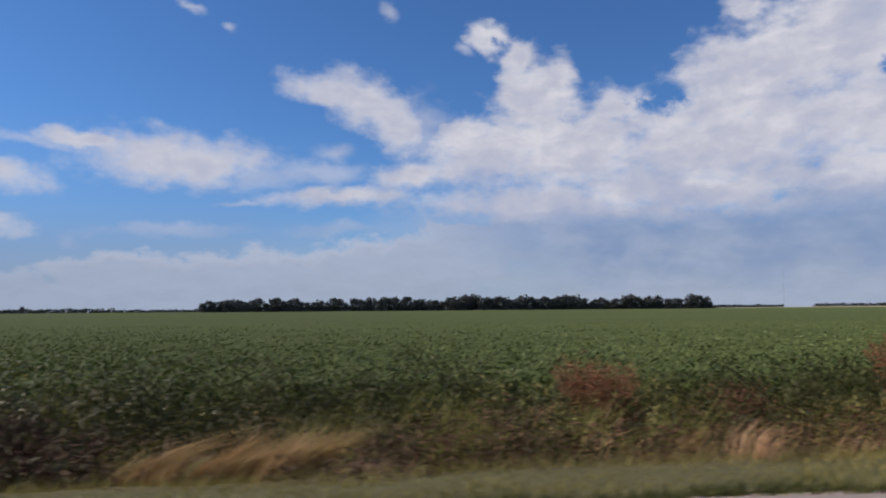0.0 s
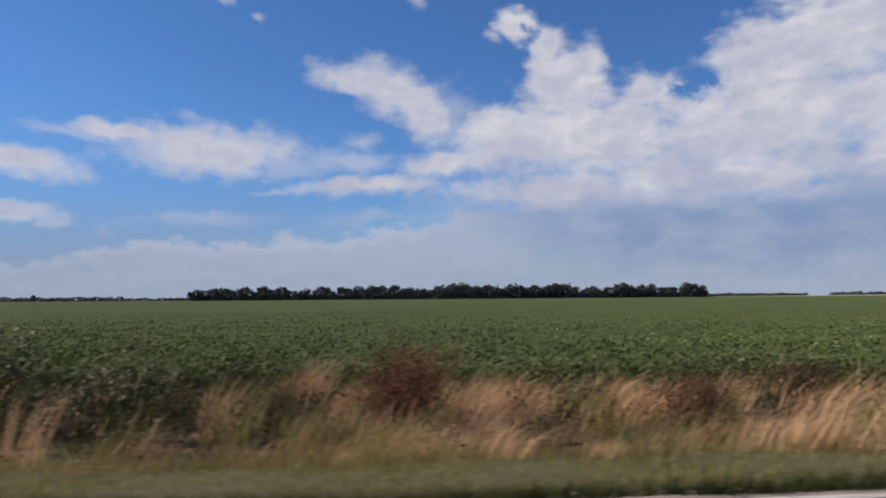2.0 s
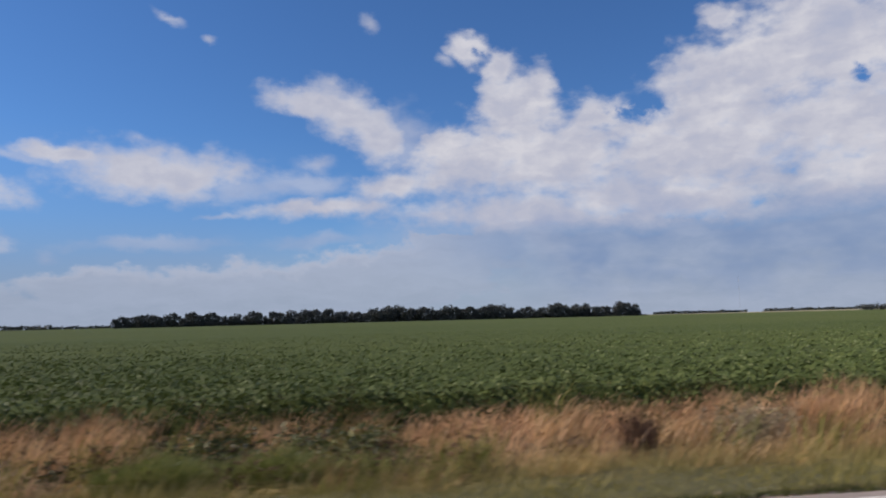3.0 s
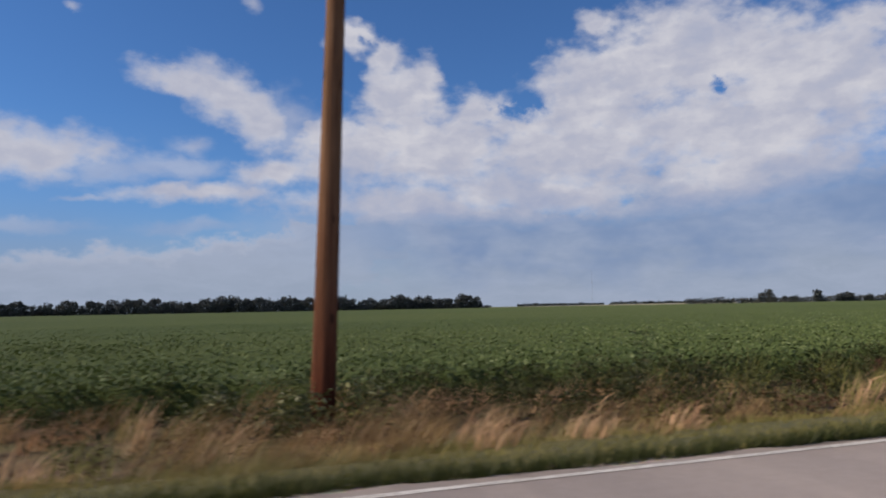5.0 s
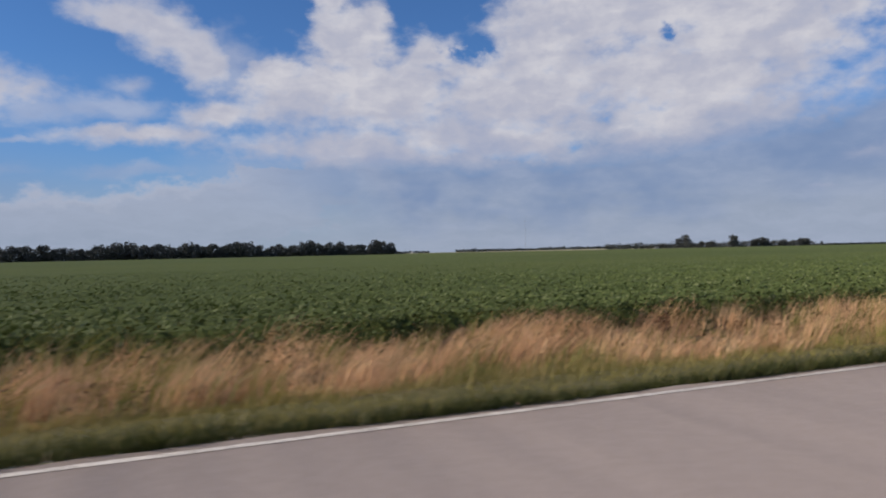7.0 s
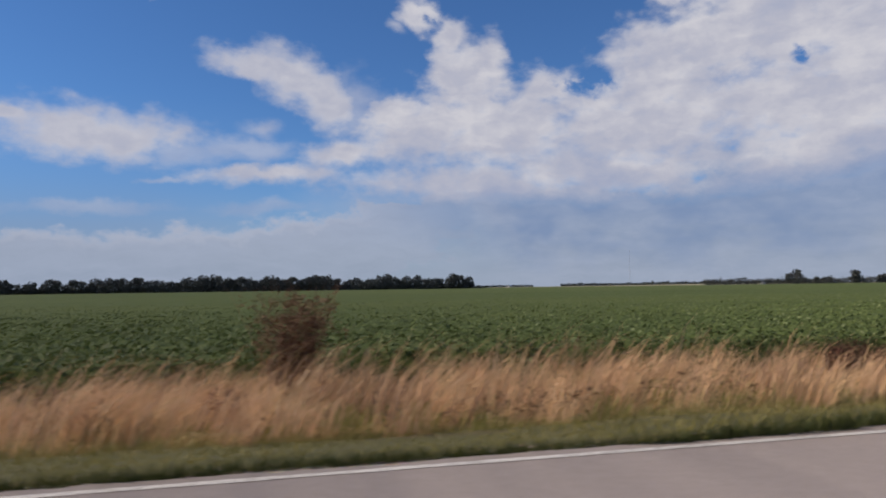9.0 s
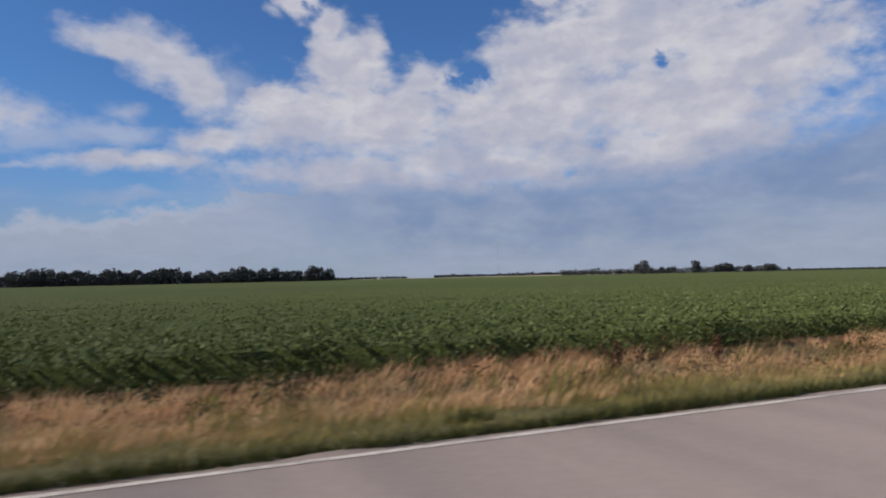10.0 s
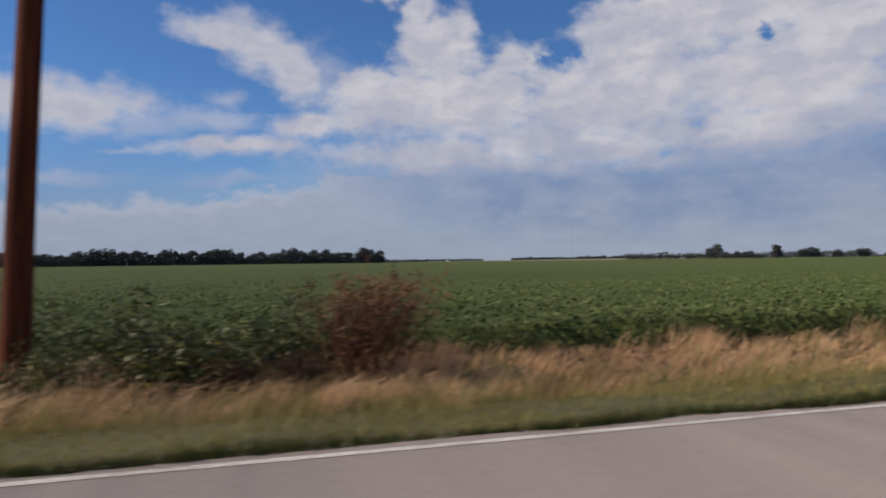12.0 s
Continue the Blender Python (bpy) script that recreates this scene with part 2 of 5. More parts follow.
M_DRY = plant_mat("dry_grass", [(0.0, (0.33, 0.185, 0.098)), (0.3, (0.61, 0.385, 0.215)), (0.7, (0.76, 0.515, 0.30)), (1.0, (0.86, 0.64, 0.41))],
                  [(0.0, (0.29, 0.15, 0.080)), (0.25, (0.52, 0.31, 0.165)), (0.5, (0.76, 0.505, 0.29)), (0.75, (0.62, 0.45, 0.22)), (1.0, (0.90, 0.68, 0.43))], 1.0, 0.62, 0.7, 0.26, 0.3, 1.04)
M_TALLGREEN = plant_mat("tall_green_grass", [(0.0, (0.10, 0.112, 0.030)), (0.45, (0.225, 0.228, 0.066)), (0.8, (0.34, 0.325, 0.105)), (1.0, (0.46, 0.385, 0.18))],
                        [(0.0, (0.11, 0.12, 0.034)), (1.0, (0.36, 0.345, 0.105))], 0.9, 0.5, 0.6, 0.22)
M_SEEDHEAD = plant_mat("grass_seed_head", [(0.0, (0.16, 0.17, 0.06)), (0.5, (0.31, 0.30, 0.115)), (1.0, (0.47, 0.41, 0.20))], None, 1, 0, 0.7, 0.25)
M_VERGE = plant_mat("verge_grass", [(0.0, (0.155, 0.145, 0.048)), (0.5, (0.275, 0.245, 0.084)), (0.85, (0.39, 0.33, 0.125)), (1.0, (0.50, 0.41, 0.21))],
                    [(0.0, (0.155, 0.155, 0.046)), (1.0, (0.43, 0.36, 0.14))], 0.7, 0.5, 0.6, 0.2)
M_MOUND = plant_mat("mound_grass", [(0.0, (0.09, 0.11, 0.034)), (0.5, (0.20, 0.23, 0.072)), (0.9, (0.31, 0.325, 0.11)), (1.0, (0.40, 0.38, 0.17))], None, 1, 0, 0.6, 0.22)
M_FUZZ = plant_mat("verge_seed_grass", [(0.0, (0.20, 0.165, 0.075)), (0.5, (0.345, 0.285, 0.14)), (1.0, (0.52, 0.43, 0.25))],
                   [(0.0, (0.19, 0.175, 0.065)), (1.0, (0.42, 0.33, 0.18))], 0.5, 0.5, 0.7, 0.2)
M_LUSH = plant_mat("lush_grass", [(0.0, (0.022, 0.032, 0.009)), (0.5, (0.054, 0.068, 0.017)), (0.9, (0.105, 0.115, 0.031)), (1.0, (0.20, 0.18, 0.08))],
                   [(0.0, (0.026, 0.04, 0.012)), (1.0, (0.078, 0.092, 0.028))], 0.9, 0.4, 0.6, 0.2)
M_SWEPT = plant_mat("swept_dry_grass", [(0.0, (0.23, 0.135, 0.065)), (0.4, (0.44, 0.29, 0.145)), (0.8, (0.59, 0.40, 0.215)), (1.0, (0.72, 0.53, 0.31))],
                    [(0.0, (0.15, 0.085, 0.042)), (0.4, (0.38, 0.24, 0.12)), (0.7, (0.36, 0.29, 0.13)), (1.0, (0.58, 0.42, 0.23))], 0.8, 0.58, 0.7, 0.3)
M_MAT = plant_mat("matted_dry_grass", [(0.0, (0.13, 0.073, 0.038)), (0.4, (0.26, 0.158, 0.085)), (0.8, (0.37, 0.24, 0.135)), (1.0, (0.48, 0.35, 0.21))],
                  [(0.0, (0.13, 0.07, 0.036)), (0.5, (0.29, 0.185, 0.10)), (1.0, (0.39, 0.285, 0.16))], 1.1, 0.5, 0.7, 0.25)
M_LITTER = plant_mat("grey_litter", [(0.0, (0.14, 0.105, 0.085)), (0.6, (0.32, 0.26, 0.21)), (1.0, (0.52, 0.45, 0.38))], None, 1, 0, 0.9, 0.0)
M_SOY = plant_mat("soybean_leaf", [(0.0, (0.045, 0.068, 0.024)), (0.45, (0.080, 0.113, 0.039)), (0.82, (0.125, 0.160, 0.057)), (0.95, (0.18, 0.215, 0.094)), (1.0, (0.29, 0.33, 0.18))],
                  [(0.0, (0.052, 0.078, 0.027)), (1.0, (0.108, 0.138, 0.047))], 0.12, 0.3, 0.6, 0.12, 0.12, 0.92)
M_WEED = plant_mat("weed_leaf", [(0.0, (0.016, 0.020, 0.007)), (0.5, (0.042, 0.050, 0.016)), (0.92, (0.085, 0.088, 0.031)), (0.985, (0.14, 0.12, 0.05)), (1.0, (0.25, 0.21, 0.12))],
                   [(0.0, (0.022, 0.026, 0.010)), (1.0, (0.085, 0.085, 0.028))], 0.9, 0.45, 0.6, 0.2, 0.2)
M_TALLWEED = plant_mat("tall_weed_leaf", [(0.0, (0.032, 0.042, 0.014)), (0.5, (0.088, 0.102, 0.034)), (0.88, (0.18, 0.19, 0.070)), (0.96, (0.34, 0.31, 0.11)), (1.0, (0.48, 0.48, 0.36))],
                       None, 1, 0, 0.5, 0.2, 0.3)
M_DEAD = plant_mat("dead_twig", [(0.0, (0.11, 0.043, 0.028)), (0.6, (0.265, 0.112, 0.070)), (1.0, (0.40, 0.20, 0.125))], None, 1, 0, 0.8, 0.0)
M_DARKDEAD = plant_mat("dark_dead_weed", [(0.0, (0.068, 0.034, 0.022)), (0.6, (0.18, 0.090, 0.058)), (1.0, (0.30, 0.165, 0.112))], None, 1, 0, 0.8, 0.0)
M_BLACKDEAD = plant_mat("black_brown_weed", [(0.0, (0.026, 0.014, 0.011)), (0.6, (0.082, 0.040, 0.030)), (1.0, (0.17, 0.092, 0.064))], None, 1, 0, 0.8, 0.0)
M_WITHERED = plant_mat("withered_weed", [(0.0, (0.034, 0.017, 0.010)), (0.6, (0.095, 0.047, 0.028)), (1.0, (0.19, 0.10, 0.06))], [(0.0, (0.026, 0.014, 0.009)), (1.0, (0.135, 0.066, 0.038))], 0.8, 0.4, 0.8, 0.0)
M_DOCK = plant_mat("dock_seed", [(0.0, (0.035, 0.013, 0.010)), (0.6, (0.10, 0.038, 0.028)), (1.0, (0.18, 0.078, 0.055))], None, 1, 0, 0.8, 0.0)
# leaf colour lightened and greyed towards blue: distance haze put into the base colour
M_HAZETREE = plant_mat("hazed_tree_leaf", [(0.0, (0.054, 0.060, 0.062)), (0.6, (0.092, 0.100, 0.098)), (1.0, (0.145, 0.152, 0.142))], None, 1, 0, 0.8, 0.0, 0.1, 1.0)
M_FARTREE = plant_mat("far_tree_leaf", [(0.0, (0.036, 0.046, 0.044)), (1.0, (0.066, 0.080, 0.072))], None, 1, 0, 0.7, 0.0, 0.3, 1.0)


def ground_mat():
    mat, n, bsdf, out, where = material("ground_soil")
    a = n.noise(where, 0.6, 6.0, 0.65)["Fac"]
    b = n.noise(where, 14.0, 6.0, 0.7)["Fac"]
    thatch = n.ramp(b, [(0.25, (0.045, 0.026, 0.015)), (0.5, (0.11, 0.066, 0.036)), (0.75, (0.20, 0.127, 0.07))])
    green = n.ramp(b, [(0.25, (0.04, 0.042, 0.015)), (0.75, (0.13, 0.12, 0.04))])
    sep = n.n("ShaderNodeSeparateXYZ")
    n.to(sep.inputs[0], where)
    turf = n.math("MULTIPLY", n.span(sep.outputs[1], 5.1, 5.4), n.span(sep.outputs[1], 7.6, 6.6))
    turf = n.math("MAXIMUM", turf, n.span(sep.outputs[1], -3.0, -3.5, 0.0, 0.85))
    n.to(bsdf.inputs["Base Color"], n.mix(n.math("MAXIMUM", turf, n.span(a, 0.4, 0.62)), thatch, green))
    bsdf.inputs["Roughness"].default_value = 0.95
    bump(n, bsdf, b, 0.8, 0.06)
    return mat


def field_mat():
    """The closed canopy of the field, seen edge-on far off."""
    mat, n, bsdf, out, where = material("field_canopy")
    leaf = n.noise(where, 7.0, 5.0, 0.75)["Fac"]
    clump = n.noise(n.vec("MULTIPLY", where, (0.8, 0.8, 1.0)), 1.6, 5.0, 0.65)["Fac"]
    wide = n.noise(n.vec("MULTIPLY", where, (0.3, 1.0, 1.0)), 0.03, 3.0, 0.6)["Fac"]
    col = n.ramp(leaf, [(0.3, (0.040, 0.061, 0.020)), (0.55, (0.070, 0.096, 0.031)), (0.75, (0.110, 0.134, 0.046))])
    col = n.mix(0.5, col, n.ramp(clump, [(0.36, (0.044, 0.065, 0.021)), (0.64, (0.094, 0.117, 0.039))]))
    col = n.mix(0.4, col, n.ramp(wide, [(0.35, (0.054, 0.077, 0.025)), (0.65, (0.100, 0.119, 0.038))]))
    n.to(bsdf.inputs["Base Color"], col)
    bsdf.inputs["Roughness"].default_value = 0.9
    bsdf.inputs["Diffuse Roughness"].default_value = 0.35
    bsdf.inputs["Specular IOR Level"].default_value = 0.1
    bump(n, bsdf, n.math("ADD", leaf, clump), 0.6, 0.12)
    return mat


def asphalt_mat():
    mat, n, bsdf, out, where = material("worn_asphalt")
    grit = n.noise(where, 160.0, 3.0, 0.7)["Fac"]
    mid = n.noise(where, 9.0, 5.0, 0.65)["Fac"]
    track = n.noise(n.vec("MULTIPLY", where, (0.12, 1.6, 1.0)), 1.0, 4.0, 0.6)["Fac"]
    col = n.ramp(grit, [(0.25, (0.124, 0.106, 0.102)), (0.55, (0.260, 0.222, 0.214)), (0.8, (0.392, 0.336, 0.325))])
    col = n.mix(0.5, col, n.ramp(mid, [(0.3, (0.220, 0.188, 0.181)), (0.7, (0.292, 0.251, 0.242))]))
    col = n.mix(n.span(track, 0.5, 0.75, 0.0, 0.08), col, (0.21, 0.172, 0.146))
    n.to(bsdf.inputs["Base Color"], col)
    bsdf.inputs["Roughness"].default_value = 0.9
    bsdf.inputs["Diffuse Roughness"].default_value = 0.35
    bump(n, bsdf, grit, 0.7, 0.006)
    return mat


def paint_mat():
    mat, n, bsdf, out, where = material("worn_road_paint")
    chip = n.noise(where, 26.0, 6.0, 0.75)["Fac"]
    dirt = n.noise(where, 1.3, 4.0, 0.6)["Fac"]
    wear = n.span(n.math("ADD", chip, n.math("MULTIPLY", dirt, 0.45)), 0.66, 0.84)
    n.to(bsdf.inputs["Base Color"], n.mix(wear, (0.54, 0.52, 0.50), (0.24, 0.22, 0.205)))
    bsdf.inputs["Roughness"].default_value = 0.7
    bump(n, bsdf, chip, 0.3, 0.003)
    return mat


def gravel_mat():
    mat, n, bsdf, out, where = material("pale_gravel")
    v = n.n("ShaderNodeTexVoronoi")
    n.to(v.inputs["Vector"], where)
    v.inputs["Scale"].default_value = 45.0
    f = n.noise(where, 5.0, 4.0, 0.6)["Fac"]
    col = n.mix(0.5, n.ramp(f, [(0.3, (0.25, 0.205, 0.165)), (0.7, (0.47, 0.41, 0.35))]), v.outputs["Color"], "SOFT_LIGHT")
    n.to(bsdf.inputs["Base Color"], col)
    bsdf.inputs["Roughness"].default_value = 0.95
    bump(n, bsdf, v.outputs["Distance"], 0.8, 0.02)
    return mat


def pole_mat(name, stain):
    """Creosoted pine: streaked grain, paler weathered top, redder and darker at the foot, with checks and knots."""
    mat, n, bsdf, out, where = material(name)
    grain = n.noise(n.vec("MULTIPLY", where, (13.0, 13.0, 0.55)), 1.0, 6.0, 0.7)["Fac"]
    blot = n.noise(n.vec("MULTIPLY", where, (3.0, 3.0, 0.9)), 1.0, 4.0, 0.6)["Fac"]
    sep = n.n("ShaderNodeSeparateXYZ")
    n.to(sep.inputs[0], where)
    foot = n.span(n.math("ADD", sep.outputs[2], n.math("MULTIPLY", blot, 2.2)), 1.4 + stain, 5.5 + stain)
    low = n.ramp(grain, [(0.30, (0.026, 0.008, 0.005)), (0.52, (0.098, 0.027, 0.013)), (0.75, (0.19, 0.058, 0.030))])
    high = n.ramp(grain, [(0.30, (0.065, 0.031, 0.018)), (0.52, (0.185, 0.097, 0.054)), (0.75, (0.29, 0.17, 0.10))])
    col = n.mix(foot, low, high)
    check = n.noise(n.vec("MULTIPLY", where, (40.0, 40.0, 0.5)), 1.0, 3.0, 0.5)["Fac"]
    knot = n.n("ShaderNodeTexVoronoi")
    n.to(knot.inputs["Vector"], n.vec("MULTIPLY", where, (4.0, 4.0, 1.5)))
    knot.inputs["Scale"].default_value = 1.0
    dark = n.math("MAXIMUM", n.span(check, 0.66, 0.72), n.span(knot.outputs["Distance"], 0.20, 0.12))
    n.to(bsdf.inputs["Base Color"], n.mix(n.math("MULTIPLY", dark, 0.75), col, (0.03, 0.016, 0.010)))
    bsdf.inputs["Roughness"].default_value = 0.9
    bsdf.inputs["Specular IOR Level"].default_value = 0.15
    bump(n, bsdf, grain, 0.7, 0.012)
    return mat


def plain_mat(name, color, rough=0.7, var=0.25, scale=3.0):
    mat, n, bsdf, out, where = material(name)
    f = n.noise(where, scale, 5.0, 0.6)["Fac"]
    n.to(bsdf.inputs["Base Color"], n.mix(n.span(f, 0.3, 0.7), tuple(c * (1 - var) for c in color), tuple(min(1, c * (1 + var)) for c in color)))
    bsdf.inputs["Roughness"].default_value = rough
    return mat


M_GROUND, M_FIELD, M_ROAD, M_PAINT, M_GRAVEL, M_POLE, M_REDPOLE = ground_mat(), field_mat(), asphalt_mat(), paint_mat(), gravel_mat(), pole_mat("weathered_pole_wood", 0.0), pole_mat("creosoted_pole_wood", 9.0)
M_BARK = plain_mat("tree_bark", (0.07, 0.055, 0.045), 0.9)
M_STEM = plain_mat("weed_stem", (0.11, 0.10, 0.045), 0.7)
M_WHITE = plain_mat("white_siding", (0.36, 0.36, 0.36), 0.6, 0.08)
M_STEEL = plain_mat("grey_steel", (0.30, 0.30, 0.32), 0.5, 0.15)
M_DARKROOF = plain_mat("grey_roofing", (0.34, 0.34, 0.36), 0.6, 0.15)


# ---------------------------------------------------------------- mesh helpers
RNG = np.random.default_rng(7)


def mesh_np(name, verts, faces, mat, smooth=False):
    """A mesh from an array of vertices and arrays of equal-sided faces."""
    me = bpy.data.meshes.new(name)
    faces = [np.asarray(f, dtype=np.int32) for f in faces if len(f)]
    verts = np.asarray(verts, dtype=np.float32)
    me.vertices.add(len(verts))
    me.vertices.foreach_set("co", verts.ravel())
    loops = np.concatenate([f.ravel() for f in faces])
    totals = np.concatenate([np.full(len(f), f.shape[1], dtype=np.int32) for f in faces])
    starts = np.concatenate([[0], np.cumsum(totals)[:-1]]).astype(np.int32)
    me.loops.add(len(loops))
    me.loops.foreach_set("vertex_index", loops)
    me.polygons.add(len(totals))
    me.polygons.foreach_set("loop_start", starts)
    if smooth:
        me.polygons.foreach_set("use_smooth", np.ones(len(totals), dtype=bool))
    me.update(calc_edges=True)
    me.materials.append(mat)
    return me


def part(name, me, parent, label=""):
    ob = new(name, me)
    ob.parent = parent
    return tagged(ob, label)


def thing(name, label, category, group="", kind=""):
    return tagged(new(name), label, category, group, kind)


def blades(base, height, width, lean, curl, face):
    """Grass blades as bent tapering strips: foot (n,3), height, width, lean vector (n,2) at the tip, curl, facing angle."""
    n = len(base)
    side = np.stack([np.cos(face), np.sin(face), np.zeros(n)], 1) * (width / 2)[:, None]
    tip = base + np.concatenate([lean * height[:, None], (height * curl)[:, None]], 1)
    mid = base + np.concatenate([lean * (0.32 * height)[:, None], (height * 0.55)[:, None]], 1)
    v = np.stack([base - side, base + side, mid + side * 0.9, mid - side * 0.9, tip], 1).reshape(-1, 3)
    o = (np.arange(n) * 5)[:, None]
    return v, [o + np.array([0, 1, 2, 3]), o + np.array([3, 2, 4])]


def short_blades(base, height, width, lean, curl, face):
    """Short blades as single slim triangles."""
    n = len(base)
    side = np.stack([np.cos(face), np.sin(face), np.zeros(n)], 1) * (width / 2)[:, None]
    tip = base + np.concatenate([lean * height[:, None], (height * curl)[:, None]], 1)
    return np.stack([base - side, base + side, tip], 1).reshape(-1, 3), [(np.arange(n) * 3)[:, None] + np.array([0, 1, 2])]


def leaves(centre, size, tilt, long=1.25, face=0.0):
    """Leaves as folded diamonds of their own size, tilted at random; face: how far they turn towards the sun's side."""
    n = len(centre)
    yaw = RNG.uniform(0, 2 * np.pi, n)
    u = np.stack([np.cos(yaw), np.sin(yaw), RNG.normal(0, tilt, n) + face * np.cos(yaw)], 1)
    u /= np.linalg.norm(u, axis=1)[:, None]
    w = np.stack([-np.sin(yaw), np.cos(yaw), RNG.normal(0, tilt, n) - face * np.sin(yaw)], 1)
    w /= np.linalg.norm(w, axis=1)[:, None]
    up = np.cross(u, w)
    s = (size / 2)[:, None]
    v = np.stack([centre - u * s * long, centre + w * s * 0.8 + up * s * 0.25, centre + u * s * long, centre - w * s * 0.8 + up * s * 0.25], 1).reshape(-1, 3)
    o = (np.arange(n) * 4)[:, None]
    return v, [o + np.array([0, 1, 2]), o + np.array([0, 2, 3])]


def tubes(paths, sides=5):
    """Tapering round stems along paths of (points, radii)."""
    vs, fs, k = [], [], 0
    for pts, radii in paths:
        pts = np.asarray(pts, float)
        ang = np.linspace(0, 2 * np.pi, sides, endpoint=False)
        for i, (p, r) in enumerate(zip(pts, radii)):
            d = pts[min(i + 1, len(pts) - 1)] - pts[max(i - 1, 0)]
            d = d / (np.linalg.norm(d) + 1e-9)
            a = np.cross(d, (0.31, 0.95, 0.05))
            a /= np.linalg.norm(a) + 1e-9
            b = np.cross(d, a)
            vs.append(p + r * (np.cos(ang)[:, None] * a + np.sin(ang)[:, None] * b))
            if i:
                j = np.arange(sides)
                fs.append(np.stack([k - sides + j, k - sides + (j + 1) % sides, k + (j + 1) % sides, k + j], 1))
            k += sides
    return np.concatenate(vs), [np.concatenate(fs)]


def join(*geos):
    vs, by, k = [], {}, 0
    for v, fs in geos:
        vs.append(v)
        for f in fs:
            by.setdefault(f.shape[1], []).append(f + k)
        k += len(v)
    return np.concatenate(vs), [np.concatenate(f) for f in by.values()]


def along(knots):
    xs, ys = zip(*knots)
    return lambda x: np.interp(x, xs, ys)


LATTICE = np.random.default_rng(3).uniform(-1, 1, (256, 256))


def lumps(x, y, scale, seed=0.0):
    """Smooth irregular noise of about -1..1 over the plan, in two sizes."""
    out = 0.0
    for size, weight in ((0.55, 1.0), (1.37, 0.55)):
        u, v = x * scale * size + seed * 17.31 + 900.0, y * scale * size + seed * 9.17 + 900.0
        iu, iv = np.floor(u).astype(int), np.floor(v).astype(int)
        fu, fv = u - iu, v - iv
        fu, fv = fu * fu * (3 - 2 * fu), fv * fv * (3 - 2 * fv)
        a, b = LATTICE[iu & 255, iv & 255], LATTICE[(iu + 1) & 255, iv & 255]
        c, d = LATTICE[iu & 255, (iv + 1) & 255], LATTICE[(iu + 1) & 255, (iv + 1) & 255]
        out = out + weight * ((a * (1 - fu) + b * fu) * (1 - fv) + (c * (1 - fu) + d * fu) * fv)
    return out


# ---------------------------------------------------------------- ground, road
FIELD_Y, ROAD_EDGE = 12.8, 4.90
PROFILE = along([(-4000, -0.6), (-30, -0.6), (-7, -0.35), (-3.4, -0.07), (4.6, -0.07), (5.0, -0.035), (5.4, -0.06), (7.0, -0.24), (8.6, -0.62), (10.3, -0.78), (12.0, -0.70), (13.5, -0.62), (5000, -0.62)])


def ground_z(x, y):
    rough = np.clip((y - 5.4) / 2, 0, 1) * np.clip((60 - y) / 30, 0, 1)
    return PROFILE(y) + rough * 0.05 * lumps(x, y, 1.1)


def grid(xs, ys, zf):
    X, Y = np.meshgrid(xs, ys)
    v = np.stack([X.ravel(), Y.ravel(), zf(X.ravel(), Y.ravel())], 1)
    i = np.arange(len(ys) - 1)[:, None] * len(xs) + np.arange(len(xs) - 1)[None, :]
    i = i.ravel()
    return v, [np.stack([i, i + 1, i + len(xs) + 1, i + len(xs)], 1)]


gx = np.concatenate([[-4500, -2000, -900, -400, -150, -60], np.arange(-20, 320, 0.6), [360, 450, 600, 900, 1500, 2600, 4800]])
gy = np.concatenate([[-4500, -1500, -400, -100, -30, -12, -7, -4.5, -3.4, 4.6], np.arange(5.0, 14.1, 0.35), [16, 20, 30, 60, 150, 400, 1000, 2200, 4800]])
ground = tagged(new("ground", mesh_np("ground", *grid(gx, gy, ground_z), M_GROUND, True)),
                "dry brown soil and thatch of a roadside ditch", "ground", kind="structure")


def build_road():
    xs = np.concatenate([[-900, -300, -100], np.arange(-30, 330, 0.15), [400, 700, 1500]])
    near = np.where((xs > -31) & (xs < 331), 0.05 * lumps(xs, xs * 0, 2.3, 1) + 0.03 * lumps(xs, xs * 0, 9.0, 2), 0)
    n = len(xs)
    top = np.stack([xs, ROAD_EDGE + near, np.zeros(n)], 1)
    far = np.stack([xs, np.full(n, -2.9), np.zeros(n)], 1)
    low = top + np.array([0, 0.03, -0.1])
    farlow = far + np.array([0, -0.03, -0.1])
    v = np.concatenate([far, top, low, farlow])
    i = np.arange(n - 1)
    quad = lambda a, b: np.stack([a * n + i, a * n + i + 1, b * n + i + 1, b * n + i], 1)
    tagged(new("road", mesh_np("road", v, [quad(0, 1), quad(1, 2), quad(3, 0)], M_ROAD)),
           "worn light grey asphalt country road", "road", kind="structure")
    # painted edge line, worn ragged along both sides
    e1 = 0.006 * lumps(xs, xs * 0, 7.0, 3)
    e2 = 0.006 * lumps(xs, xs * 0, 8.0, 4)
    a = np.stack([xs, 4.680 + e1, np.full(n, 0.004)], 1)
    b = np.stack([xs, 4.762 + e2, np.full(n, 0.004)], 1)
    tagged(new("edge_line", mesh_np("edge_line", np.concatenate([a, b]), [quad(0, 1)], M_PAINT)),
           "worn white painted line along the road edge", "road marking", kind="structure")


build_road()
RUBBLE = [(64.8, 8.7, 1.9, 1.6), (-4.6, 10.3, 1.2, 0.7), (58.6, 9.4, 0.5, 0.3), (0.6, 10.6, 0.5, 0.3), (202.7, 7.7, 1.0, 0.9), (70.5, 7.9, 1.5, 0.9)]


